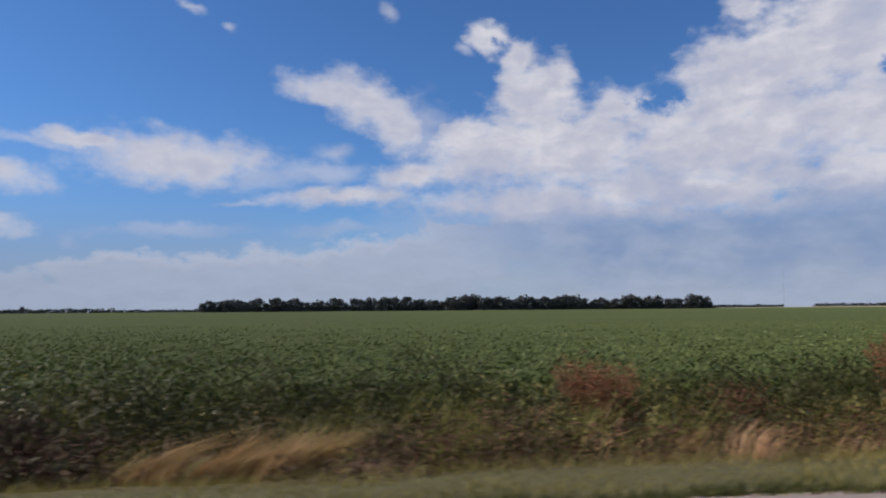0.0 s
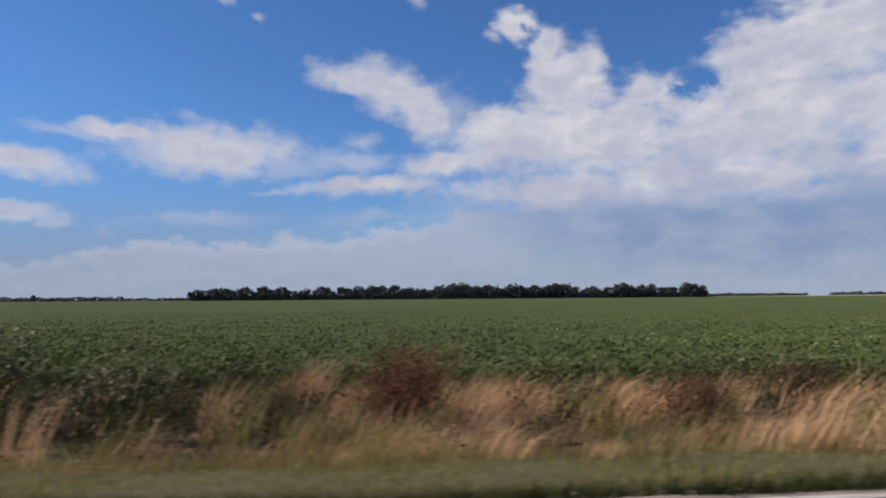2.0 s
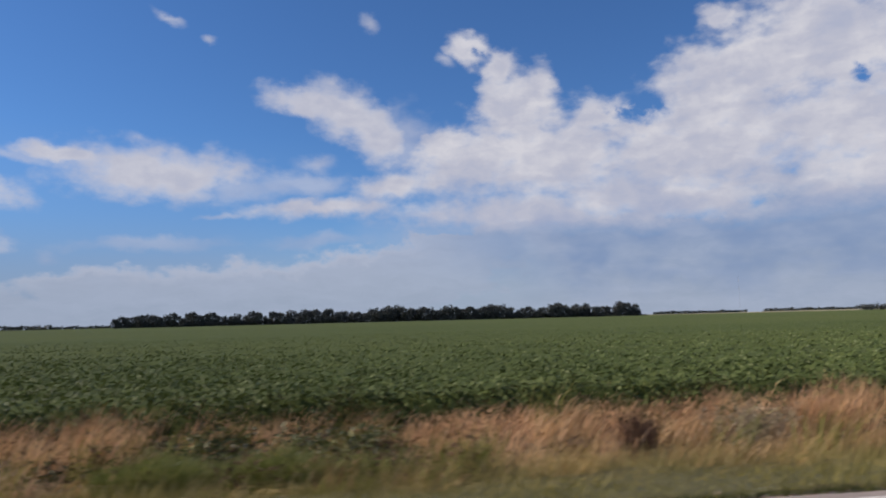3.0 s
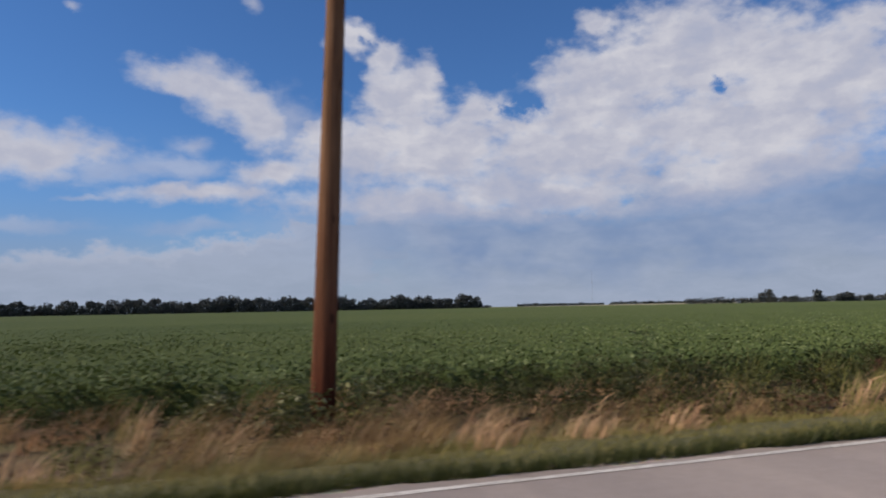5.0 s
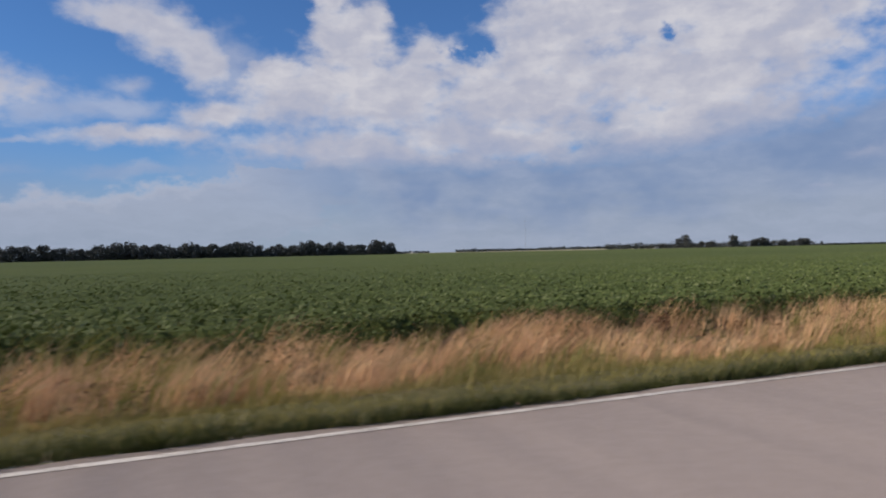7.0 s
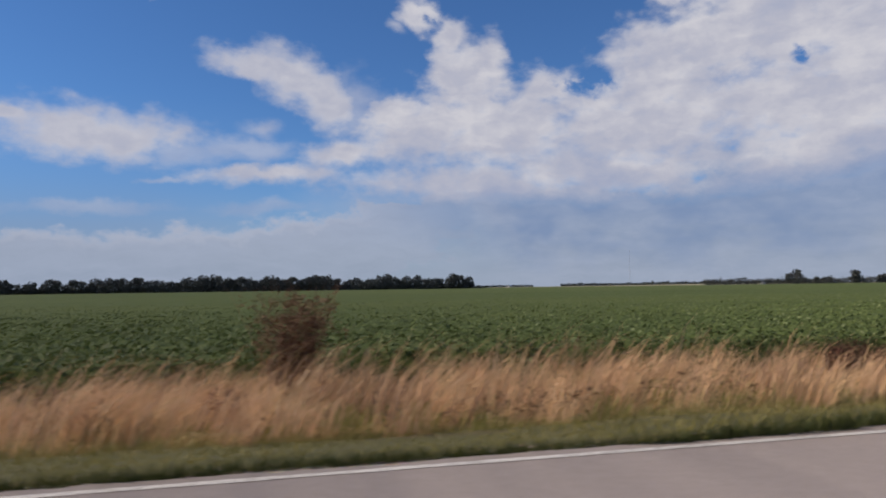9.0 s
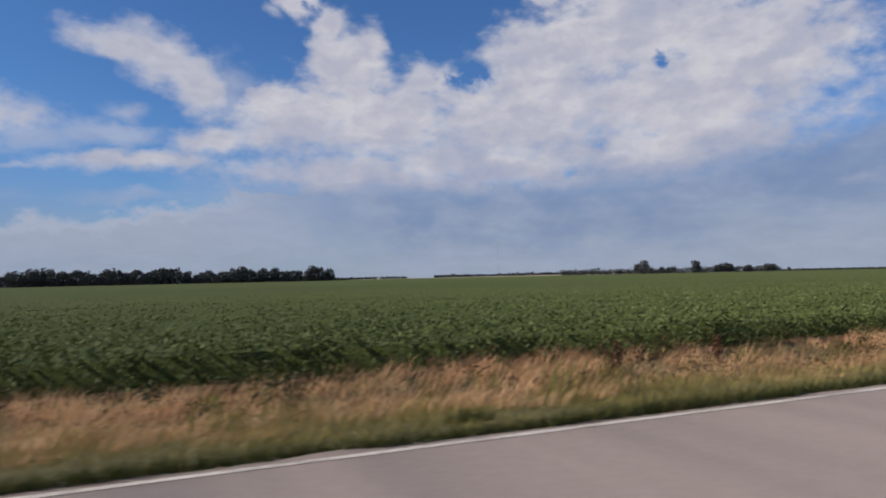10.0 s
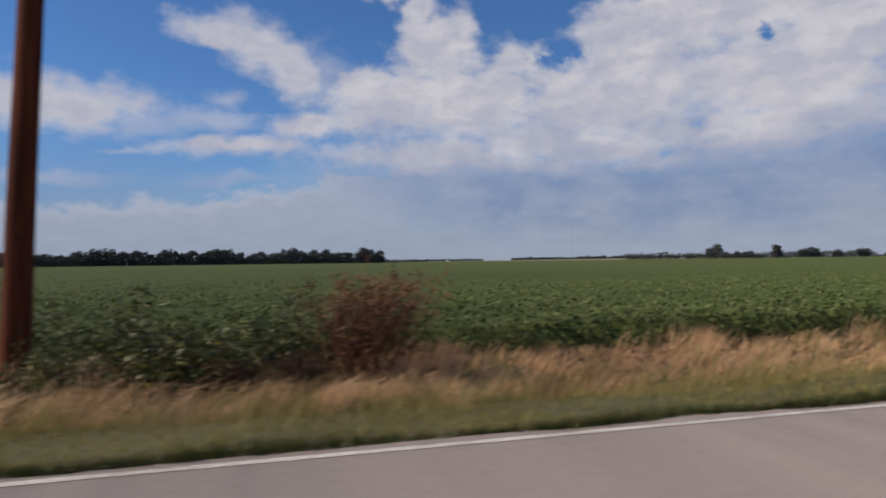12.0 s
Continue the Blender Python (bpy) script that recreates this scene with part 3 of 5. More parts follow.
def bare(x, y):
    """How bare the ground is: 1 inside the patches where nothing grows."""
    out = np.zeros_like(x)
    for a, b, sx, sy in RUBBLE:
        out = np.maximum(out, np.clip(1.35 - np.hypot((x - a) / sx, (y - b) / sy), 0, 1))
    return out


SHOULDER = along([(-20, .5), (4, .6), (9, .85), (14, .55), (20, .6), (24, .9), (31, .85), (36, .8), (47, .75), (56, .6), (62, .95), (66, .9), (72, .8), (112, .5), (117, .9), (120, .45), (160, .25), (205, .3), (213, .6), (217, .45), (238, .25), (252, .3), (258, .5), (266, .7), (272, .75), (274.5, 1.1), (277, 1.0), (283, .4), (302, .4)])


def build_shoulder():
    """Pale gravel along the asphalt, showing where the grass stands back."""
    xs = np.arange(-25, 325, 0.08)
    n = len(xs)
    w = 0.03 + 0.16 * np.clip(SHOULDER(xs) * 0.9 + 0.5 * lumps(xs, xs * 0, 1.6, 5) + RNG.normal(0, 0.16, n), 0.05, 1.2)
    a = np.stack([xs, np.full(n, 4.90), np.full(n, -0.022)], 1)
    b = np.stack([xs, 4.98 + w * 0.6, np.full(n, -0.024)], 1)
    c = np.stack([xs, 4.98 + w, np.full(n, -0.060)], 1)
    i = np.arange(n - 1)
    quad = lambda p, q: np.stack([p * n + i, p * n + i + 1, q * n + i + 1, q * n + i], 1)
    tagged(new("gravel_shoulder", mesh_np("gravel_shoulder", np.concatenate([a, b, c]), [quad(0, 1), quad(1, 2)], M_GRAVEL, True)),
           "pale gravel strip along the asphalt edge", "gravel", kind="structure")
    m = 9000
    x = RNG.uniform(-10, 305, m)
    y = 4.97 + RNG.uniform(0, 1, m) ** 1.5 * 0.42
    s = RNG.uniform(0.008, 0.028, m)
    c = np.stack([x, y, np.full(m, -0.012) - (y - 4.97) * 0.12], 1)
    tagged(new("gravel", mesh_np("gravel", *leaves(c, s * 1.6, 0.5, 1.0), M_GRAVEL)), "loose pale stones beside the road", "gravel", kind="stuff")


build_shoulder()


def build_rubble():
    m = 2600
    k = RNG.integers(0, 2, m)
    pick = np.array(RUBBLE)[np.where(k == 0, 0, 1)]
    r, a = np.sqrt(RNG.uniform(0, 1, m)), RNG.uniform(0, 6.283, m)
    x, y = pick[:, 0] + r * np.cos(a) * pick[:, 2], pick[:, 1] + r * np.sin(a) * pick[:, 3]
    c = np.stack([x, y, ground_z(x, y) + RNG.uniform(0.0, 0.06, m)], 1)
    tagged(new("dead_plant_litter", mesh_np("dead_plant_litter", *leaves(c, RNG.uniform(0.03, 0.10, m), 0.5, 2.2), M_LITTER)),
           "pale dry litter lying on a bare patch", "litter", kind="stuff")


build_rubble()

# ---------------------------------------------------------------- roadside growth
DRY = along([(-15, .0), (-2.0, .0), (-1.8, .25), (-1.1, .25), (-0.8, .04), (2.6, .06), (3.0, .4), (5.4, .4), (6.0, .08), (8, .06), (13, .12), (17, .2), (24, .16), (26, .25), (28, .3), (29.6, .3), (30.2, .06), (34.2, .08), (35.2, .9), (37, .95), (41.5, .95), (42.8, .4), (46, .45), (47.5, .85), (51.8, .8), (53.6, .35), (56.8, .25), (57.6, .65), (60, .7), (61.6, .4), (65.5, .4), (66.5, .45), (69.3, .3), (72, .35), (73, .95), (80, .95), (95, .7), (105, .15), (122, .12), (124, .22), (127, .06), (136, .04), (152, .08), (155, .22), (158, .18), (160, .05), (162.6, .12), (164.2, .75), (172, .8), (180, .75), (195, .8), (197, .6), (202, .6), (204, .9), (215, 1), (217, .92), (226, .92), (228, 1), (256, .95), (258, .4), (265.5, .4), (267, .3), (270.5, .3), (272.5, .85), (302, .95)])
DRY_H = along([(-15, .7), (30, .7), (35, .9), (36.5, 1.0), (42, 1.0), (50, .9), (56, .7), (64, .62), (72, .66), (90, .7), (112, .7), (124, .75), (140, .7), (160, .85), (198, .72), (206, 1.0), (212, 1.2), (222, 1.1), (225, .85), (229, .5), (236, .38), (258, .36), (264, .65), (270, .75), (284, .72), (290, .55), (302, .5)])
GREEN = along([(-15, .8), (-4, .7), (-2, .3), (1, .8), (14, .75), (19, .45), (33, .4), (35, .5), (40, .45), (42, .3), (54, .3), (58, .35), (68.4, .15), (69.3, .5), (72.2, .5), (73.2, .15), (80, .15), (112, .12), (125, .2), (128, .3), (134, .45), (139, 1.0), (162.6, 1.0), (165, .45), (175, .35), (198, .15), (236, .2), (266, .1), (284, .1), (302, .15)])
GREEN_H = along([(-15, .9), (10, .9), (24, 1.0), (36, 1.15), (41, 1.1), (60, .7), (126, .7), (134, 1.0), (150, 1.05), (165, .9), (200, .6), (302, .55)])
DRY_FAR = along([(-15, 13.5), (194, 13.5), (196, 10.2), (207, 10.0), (209, 13.5), (257, 13.5), (258.5, 9.6), (265, 9.6), (266.5, 13.5), (302, 13.5)])
GREEN_NEAR = along([(-15, 8.3), (8, 8.3), (20, 8.0), (33, 7.6), (35, 9.7), (42, 9.8), (46, 7), (60, 6), (122, 6), (127, 8.2), (160, 8.3), (164, 6.5), (302, 6)])
VERGE_W = along([(-15, 1.7), (60, 1.8), (100, 1.7), (135, 1.8), (200, 1.85), (228, 1.8), (236, 1.3), (258, 1.4), (266, 1.8), (302, 1.9)])


def tufts(count, cover, height, per, spread, seed, y_low, y_high, width, lean_x, set_back=None, ends=None):
    """Tufts of blades where the cover is; blades of one tuft share height and lean."""
    x = RNG.uniform(-14, 302, count)
    y = RNG.uniform(0, 1, count) * (y_high - y_low) + y_low
    verge = 5.05 + VERGE_W(x) + 0.35 * lumps(x, x * 0, 0.9, seed)
    keep = (RNG.uniform(0, 1, count) < cover(x) * np.clip(0.76 + 1.2 * lumps(x, y, 0.9, seed), 0.15, 1)) & (y > verge) & (bare(x, y) < RNG.uniform(0.1, 0.8, count))
    if ends is not None:
        keep &= y < ends(x) + 0.4 * lumps(x, y, 1.1, seed)
    if set_back is not None:
        keep &= y > set_back(x) + 0.3 * lumps(x, y, 1.2, seed)
    x, y, verge = x[keep], y[keep], verge[keep]
    n = len(x)
    h = height(x) * np.clip(0.84 + 0.38 * lumps(x, y, 0.7, seed + 3) + RNG.normal(0, 0.12, n), 0.3, 1.5)
    h *= np.clip(0.45 + (y - verge) / 1.6, 0.45, 1.0)
    ln = np.stack([lean_x * (1 + 0.55 * lumps(x, y, 0.6, seed + 1)) + RNG.normal(0, 0.12, n), RNG.normal(-0.05, 0.16, n)], 1)
    i = np.repeat(np.arange(n), per)
    m = len(i)
    ang, rad = RNG.uniform(0, 6.283, m), spread * np.sqrt(RNG.uniform(0, 1, m))
    bx, by = x[i] + rad * np.cos(ang), y[i] + rad * np.sin(ang)
    base = np.stack([bx, by, ground_z(bx, by) - 0.02], 1)
    hh = h[i] * RNG.uniform(0.55, 1.08, m)
    lean = ln[i] + np.stack([np.cos(ang), np.sin(ang)], 1) * (0.9 * rad / spread * 0.25)[:, None] + RNG.normal(0, 0.07, (m, 2))
    return blades(base, hh, width * RNG.uniform(0.6, 1.4, m), lean, np.clip(1 - 0.30 * np.hypot(*lean.T) ** 2, 0.45, 1), RNG.normal(0, 0.7, m))


tagged(new("dry_grass", mesh_np("dry_grass", *tufts(7900, DRY, DRY_H, 46, 0.24, 1, 6.2, 12.95, 0.0095, 0.78, None, DRY_FAR), M_DRY)),
       "tall dry tan grass leaning in the ditch", "dry grass", kind="stuff")
tagged(new("tall_grass", mesh_np("tall_grass", *tufts(9500, GREEN, GREEN_H, 30, 0.24, 5, 5.6, 12.4, 0.012, 0.36, GREEN_NEAR), M_TALLGREEN)),
       "tall olive green grass in the ditch", "grass", kind="stuff")


EDGE_DRY = along([(-15, .0), (5, .05), (6, .35), (9, .3), (11, .15), (14, .4), (19, .5), (22, .4), (24, .1), (41, .2), (44, .7), (46, .9), (53, .85), (54.5, .2), (57, .2), (59, .4), (62, .9), (95, .9), (108, .3), (121, .25), (123, .8), (126, .6), (129, .12), (152, .12), (158, .25), (163, .9), (194, .8), (197, .3), (205, .35), (207, 1), (232, 1), (238, .7), (258, .6), (262, .8), (271, .85), (272, .3), (274.5, .4), (275.5, .9), (277.5, .8), (279, .4), (285, .35), (288, .9), (302, 1)])
EDGE_H = along([(-15, .5), (40, .6), (45, .92), (56, .9), (60, .65), (70, .68), (95, .66), (125, .7), (160, .72), (206, .74), (212, .85), (222, .78), (230, .6), (240, .45), (258, .45), (263, .9), (271, .95), (273, .7), (277, .95), (280, .7), (302, .62)])
tagged(new("field_edge_grass", mesh_np("field_edge_grass", *tufts(3000, EDGE_DRY, EDGE_H, 44, 0.26, 61, 10.9, 12.95, 0.0095, 0.45), M_DRY)),
       "wheat-coloured dry grass standing along the crop edge", "dry grass", kind="stuff")



def build_mounds():
    """Low rounded mounds of fresh grass in the ditch, each a fan of blades."""
    geos = []
    for cx, cy, w, h, k in ((202.2, 8.3, 0.62, 0.55, 2600), (203.1, 8.4, 0.55, 0.5, 2000), (69.6, 8.2, 0.6, 0.55, 2000), (70.8, 8.2, 0.6, 0.6, 2200), (71.6, 8.4, 0.35, 0.5, 900), (288.6, 8.3, 0.28, 0.25, 500), (213.5, 8.3, 0.3, 0.3, 500)):
        a, r = RNG.uniform(0, 6.283, k), np.sqrt(RNG.uniform(0, 1, k))
        x, y = cx + w * r * np.cos(a), cy + 0.6 * w * r * np.sin(a)
        lean = np.stack([0.45 * r * np.cos(a) + 0.2, 0.45 * r * np.sin(a)], 1) + RNG.normal(0, 0.16, (k, 2))
        geos.append(blades(np.stack([x, y, ground_z(x, y) - 0.02], 1), h * (1.1 - 0.5 * r) * RNG.uniform(0.6, 1.15, k), RNG.uniform(0.008, 0.016, k), lean, np.full(k, 0.9), RNG.normal(0, 0.8, k)))
    tagged(new("green_grass_mounds", mesh_np("green_grass_mounds", *join(*geos), M_MOUND)), "fresh green grass mounds in the tan ditch", "grass", kind="stuff")


build_mounds()
SWEPT = along([(-15, .0), (-0.2, .0), (6, .1), (12, .15), (18, .3), (24, .28), (25, .3), (27, .9), (29.4, .8), (30.0, .1), (34.2, .1), (35.5, .9), (40, .9), (53, .7), (54.5, .3), (56.5, .3), (57.5, .6), (60, .5), (62.5, .35), (65.8, .35), (66, .3), (68.5, .3), (69.5, .15), (72, .15), (73, .8), (100, .6), (106, .25), (124, .25), (128, .12), (161, .12), (165, .7), (198, .8), (258, .8), (262, .4), (267, .7), (302, .8)])
SWEPT_H = along([(-15, .55), (60, .5), (72, .45), (120, .5), (200, .55), (258, .4), (302, .5)])
tagged(new("swept_grass", mesh_np("swept_grass", *tufts(3600, SWEPT, SWEPT_H, 30, 0.26, 41, 6.2, 9.6, 0.009, 1.35), M_SWEPT)),
       "short tan dry grass swept flat beside the verge", "dry grass", kind="stuff")


def build_plumes():
    """Longer heads standing out of the dry grass, and one heap of grass laid over by the wind."""
    n = 30000
    x, y = RNG.uniform(-14, 302, n), RNG.uniform(7.2, 12.6, n)
    keep = (RNG.uniform(0, 1, n) < np.clip(DRY(x) - 0.12, 0, 1) * np.clip(0.75 + 1.1 * lumps(x, y, 0.9, 1), 0.05, 1)) & (y < DRY_FAR(x))
    x, y = x[keep], y[keep]
    m = len(x)
    h = DRY_H(x) * np.clip(0.74 + 0.28 * lumps(x, y, 0.7, 4) + RNG.normal(0, 0.16, m), 0.3, 1.3) * np.clip(0.45 + (y - 6.9) / 1.7, 0.45, 1)
    tilt = 0.78 * (1 + 0.55 * lumps(x, y, 0.6, 2))
    foot = np.stack([x + 0.36 * tilt * h, y, ground_z(x, y) + 0.58 * h], 1)
    lean = np.stack([tilt * 1.25 + RNG.normal(0, 0.22, m), RNG.normal(0, 0.25, m)], 1)
    heads = blades(foot, h * RNG.uniform(0.3, 0.62, m), RNG.uniform(0.008, 0.016, m), lean, np.full(m, 0.85), RNG.normal(0, 0.7, m))
    heaps = []
    for cx, cy, rx, ry, k, tall in ((-1.5, 8.0, 1.05, 0.55, 2900, 0.66), (59.6, 8.9, 0.16, 0.25, 420, 0.85), (70.7, 8.5, 0.10, 0.2, 260, 0.75), (142.2, 8.3, 0.5, 0.5, 900, 0.55), (287.0, 9.0, 0.8, 0.6, 1800, 0.5)):
        crowns = max(1, int(rx * 24))
        own = RNG.integers(0, crowns, k)
        ox, oy = RNG.uniform(-rx, rx, crowns), RNG.uniform(-ry, ry, crowns)
        sway, size, side = RNG.normal(1.15, 0.5, crowns), RNG.uniform(0.55, 1.1, crowns), RNG.normal(0, 0.3, crowns)
        hx, hy = cx + ox[own] + RNG.normal(0, 0.07, k), cy + oy[own] + RNG.normal(0, 0.08, k)
        heaps.append(blades(np.stack([hx, hy, ground_z(hx, hy) - 0.02], 1), RNG.uniform(0.35, 1.0, k) * tall * size[own], RNG.uniform(0.007, 0.014, k),
                            np.stack([sway[own] + RNG.normal(0, 0.16, k), side[own] + RNG.normal(0, 0.14, k)], 1), RNG.uniform(0.75, 1.05, k), RNG.normal(0, 0.7, k)))
    tagged(new("dry_grass_plumes", mesh_np("dry_grass_plumes", *heads, M_DRY)), "pale dry seed plumes over the tan grass", "dry grass", kind="stuff")
    tagged(new("wind_laid_grass", mesh_np("wind_laid_grass", *join(*heaps), M_SWEPT)), "tufts of tan grass laid over by wind", "dry grass", kind="stuff")


build_plumes()


def build_seed_heads():
    """Fuzzy heads and thin leaves over the tall green grass."""
    n = 9000
    x, y = RNG.uniform(-14, 302, n), RNG.uniform(7.4, 12.4, n)
    keep = RNG.uniform(0, 1, n) < np.clip(GREEN(x) - 0.7, 0, 1) * 3.0 * np.clip(0.8 + 0.9 * lumps(x, y, 0.8, 5), 0.05, 1)
    x, y = x[keep], y[keep]
    h = GREEN_H(x) * np.clip(0.80 + 0.28 * lumps(x, y, 0.7, 8) + RNG.normal(0, 0.14, len(x)), 0.3, 1.4) * np.clip(0.5 + (y - 6.9) / 2.2, 0.5, 1)
    i = np.repeat(np.arange(len(x)), 34)
    m = len(i)
    f = RNG.uniform(0.55, 1.08, m)
    r = 0.16 * np.sqrt(RNG.uniform(0, 1, m))
    a = RNG.uniform(0, 6.283, m)
    c = np.stack([x[i] + r * np.cos(a) + 0.34 * f * h[i], y[i] + r * np.sin(a), ground_z(x[i], y[i]) + f * h[i]], 1)
    tagged(new("grass_seed_heads", mesh_np("grass_seed_heads", *leaves(c, RNG.uniform(0.018, 0.034, m), 1.1, 2.8), M_SEEDHEAD)), "yellow-olive seed heads over tall ditch grass", "grass", kind="stuff")


build_seed_heads()
WEEDY = along([(-15, 1), (0.2, 1), (0.8, .7), (8, .6), (14, .5), (20, .55), (24, .8), (34, .95), (40, .9), (46, .85), (48, .45), (52, .25), (53.2, .9), (57, .9), (58, .45), (62, .3), (65, .3), (66.2, .7), (72, .7), (73, .2), (108, .2), (113, .8), (126, .95), (135, .95), (138, .6), (143, .25), (160, .1), (200, .3), (204, .3), (206, .05), (268, .15), (271, .7), (286, .7), (287.5, .06), (302, .06)])
WEEDY_NEAR = along([(-15, 7.2), (-2.6, 7.3), (-2.2, 8.8), (-0.2, 8.9), (1, 8.4), (14, 7.8), (33.6, 7.6), (35.0, 9.4), (38, 9.9), (41.5, 9.9), (43, 8.8), (46, 8.8), (48, 10.0), (65, 10.0), (66.2, 9.2), (68.8, 9.0), (69.4, 8.2), (72, 8.2), (73, 10.0), (124, 10.2), (128, 8.6), (137, 8.7), (142, 10.0), (302, 10.6)])


def build_undergrowth():
    """Leafy mixed weeds that fill the ditch where the grass is thin."""
    n = 24000
    x, y = RNG.uniform(-14, 302, n), RNG.uniform(6.8, 12.7, n)
    keep = (RNG.uniform(0, 1, n) < WEEDY(x) * np.clip(0.8 + 0.8 * lumps(x, y, 0.9, 12), 0.05, 1)) & (y > WEEDY_NEAR(x) + 0.5 * lumps(x, x * 0, 0.8, 13)) & (bare(x, y) < 0.3)
    x, y = x[keep], y[keep]
    h = np.interp(x, [-14, -1, 3, 18, 28, 36, 44, 60, 108, 114, 124, 136, 268, 273, 286, 289], [1.5, 1.45, 1.2, 1.35, 1.7, 1.6, 1.25, 1.0, 1.0, 1.2, 1.15, 1.1, 1.0, 1.3, 1.3, 1.0]) * np.clip(0.62 + 0.34 * lumps(x, y, 0.8, 14) + RNG.normal(0, 0.1, len(x)), 0.2, 1.2) * np.clip(0.5 + (y - WEEDY_NEAR(x)) / 1.5, 0.5, 1)
    i = np.repeat(np.arange(len(x)), 34)
    m = len(i)
    f = RNG.uniform(0, 1, m) ** 0.7
    c = np.stack([x[i] + RNG.normal(0, 0.13, m) + 0.15 * f * h[i], y[i] + RNG.normal(0, 0.13, m), ground_z(x[i], y[i]) + f * h[i]], 1)
    tagged(new("ditch_weeds", mesh_np("ditch_weeds", *leaves(c, RNG.uniform(0.024, 0.053, m), 1.3, 2.8), M_WEED)), "dark green leafy weeds filling the ditch", "weeds", kind="stuff")


build_undergrowth()
BROWN = along([(-15, 1), (-2.4, 1), (-2, .1), (-0.3, .15), (1, 1.0), (32, 1.0), (36, .35), (44, .3), (56, .9), (60, .9), (63, .3), (66, .9), (69, .85), (71, .5), (80, .3), (120, .3), (126, .8), (132, .95), (152, .9), (160, .4), (164, .15), (190, .2), (194, .5), (198, .95), (207, .95), (209, .2), (213, .1), (216, .45), (222, .55), (227, .5), (229, .3), (236, .28), (256, .3), (257, .15), (259, .75), (265.5, .75), (267.5, .5), (270.5, .5), (271.5, .15), (277, .5), (282, .5), (286, .2), (302, .1)])


def build_dead_weeds():
    """Brown withered stems and leaves among the grass, thickest low down."""
    n = 15000
    x = RNG.uniform(-14, 302, n)
    x[:3000] = RNG.uniform(-14, 36, 3000)
    y = 6.9 + RNG.uniform(0, 1, n) ** np.interp(x, [34, 40], [2.3, 1.4]) * 4.8
    keep = (RNG.uniform(0, 1, n) < BROWN(x) * np.clip(0.7 + 0.9 * lumps(x, y, 1.0, 22), 0.05, 1)) & (y > 5.3 + VERGE_W(x) + 0.3 * lumps(x, x * 0, 0.9, 5))
    x, y = x[keep], y[keep]
    h = np.clip(0.42 + 0.2 * lumps(x, y, 0.8, 24) + RNG.normal(0, 0.1, len(x)), 0.15, 0.9)
    i = np.repeat(np.arange(len(x)), 25)
    m = len(i)
    f = RNG.uniform(0, 1, m)
    c = np.stack([x[i] + RNG.normal(0, 0.11, m) + 0.2 * f * h[i], y[i] + RNG.normal(0, 0.11, m), ground_z(x[i], y[i]) + f * h[i]], 1)
    tagged(new("withered_weeds", mesh_np("withered_weeds", *leaves(c, RNG.uniform(0.016, 0.044, m), 0.9, 2.2), M_WITHERED)), "withered red-brown weeds low in the ditch", "dead weeds", kind="stuff")


build_dead_weeds()


def build_verge():
    m = 300000
    x = RNG.uniform(-12, 300, m)
    u = RNG.uniform(0, 1, m)
    edge = 4.84 + 0.24 * np.clip(SHOULDER(x) * 0.8 + 0.55 * lumps(x, x * 0, 1.6, 5) - 0.15, 0, 1.1)
    y = edge + u * (VERGE_W(x) + 0.7)
    open_ground = (y - edge > 0.27 * np.clip(0.75 + 0.7 * lumps(x, x * 0, 0.55, 31), 0.1, 1.2) + RNG.normal(0, 0.05, m)) | (RNG.uniform(0, 1, m) < 0.25)
    x, y, edge, u = x[open_ground], y[open_ground], edge[open_ground], u[open_ground]
    m = len(x)
    lip = np.clip(1 - (y - edge) / 0.45, 0, 1) * np.clip(0.6 + lumps(x, x * 0, 0.8, 8), 0, 1)
    h = 0.055 + 0.035 * lumps(x, y, 1.5, 9) + 0.10 * lip + 0.10 * np.clip((u - 0.7) / 0.3, 0, 1)
    h = np.clip(h, 0.03, 1) * RNG.uniform(0.6, 1.4, m)
    lean = RNG.normal(0, 0.35, (m, 2)) + np.array([0.15, -0.1])
    base = np.stack([x, y, ground_z(x, y) - 0.01], 1)
    tagged(new("verge_grass", mesh_np("verge_grass", *short_blades(base, h, RNG.uniform(0.008, 0.017, m), lean, np.full(m, 0.95), RNG.normal(0, 0.8, m)), M_VERGE)),
           "short mown green grass along the road", "grass", kind="stuff")


build_verge()


def build_verge_fuzz():
    """Thin pale seed stalks where the mown verge runs up to the ditch growth."""
    m = 115000
    x = RNG.uniform(-12, 300, m)
    far = VERGE_W(x)
    y = 5.05 + far * (0.35 + 0.95 * RNG.uniform(0, 1, m) ** 0.6)
    keep = RNG.uniform(0, 1, m) < np.clip(0.45 + 0.7 * lumps(x, y, 0.7, 51), 0.05, 1) * np.interp(x, [-12, 30, 42, 300], [0.25, 0.3, 1, 1])
    x, y, far = x[keep], y[keep], far[keep]
    n = len(x)
    up = np.clip((y - 5.05) / far, 0.3, 1.2)
    h = (0.06 + 0.15 * up ** 2) * RNG.uniform(0.6, 1.5, n) * np.clip(1 + 0.5 * lumps(x, y, 1.2, 52), 0.5, 1.6)
    lean = RNG.normal(0, 0.25, (n, 2)) + np.array([0.3, -0.05])
    base = np.stack([x, y, ground_z(x, y) - 0.01], 1)
    tagged(new("verge_seed_grass", mesh_np("verge_seed_grass", *short_blades(base, h, RNG.uniform(0.006, 0.012, n), lean, np.full(n, 0.95), RNG.normal(0, 0.8, n)), M_FUZZ)),
           "pale olive-tan seed grass along the verge", "grass", kind="stuff")


build_verge_fuzz()


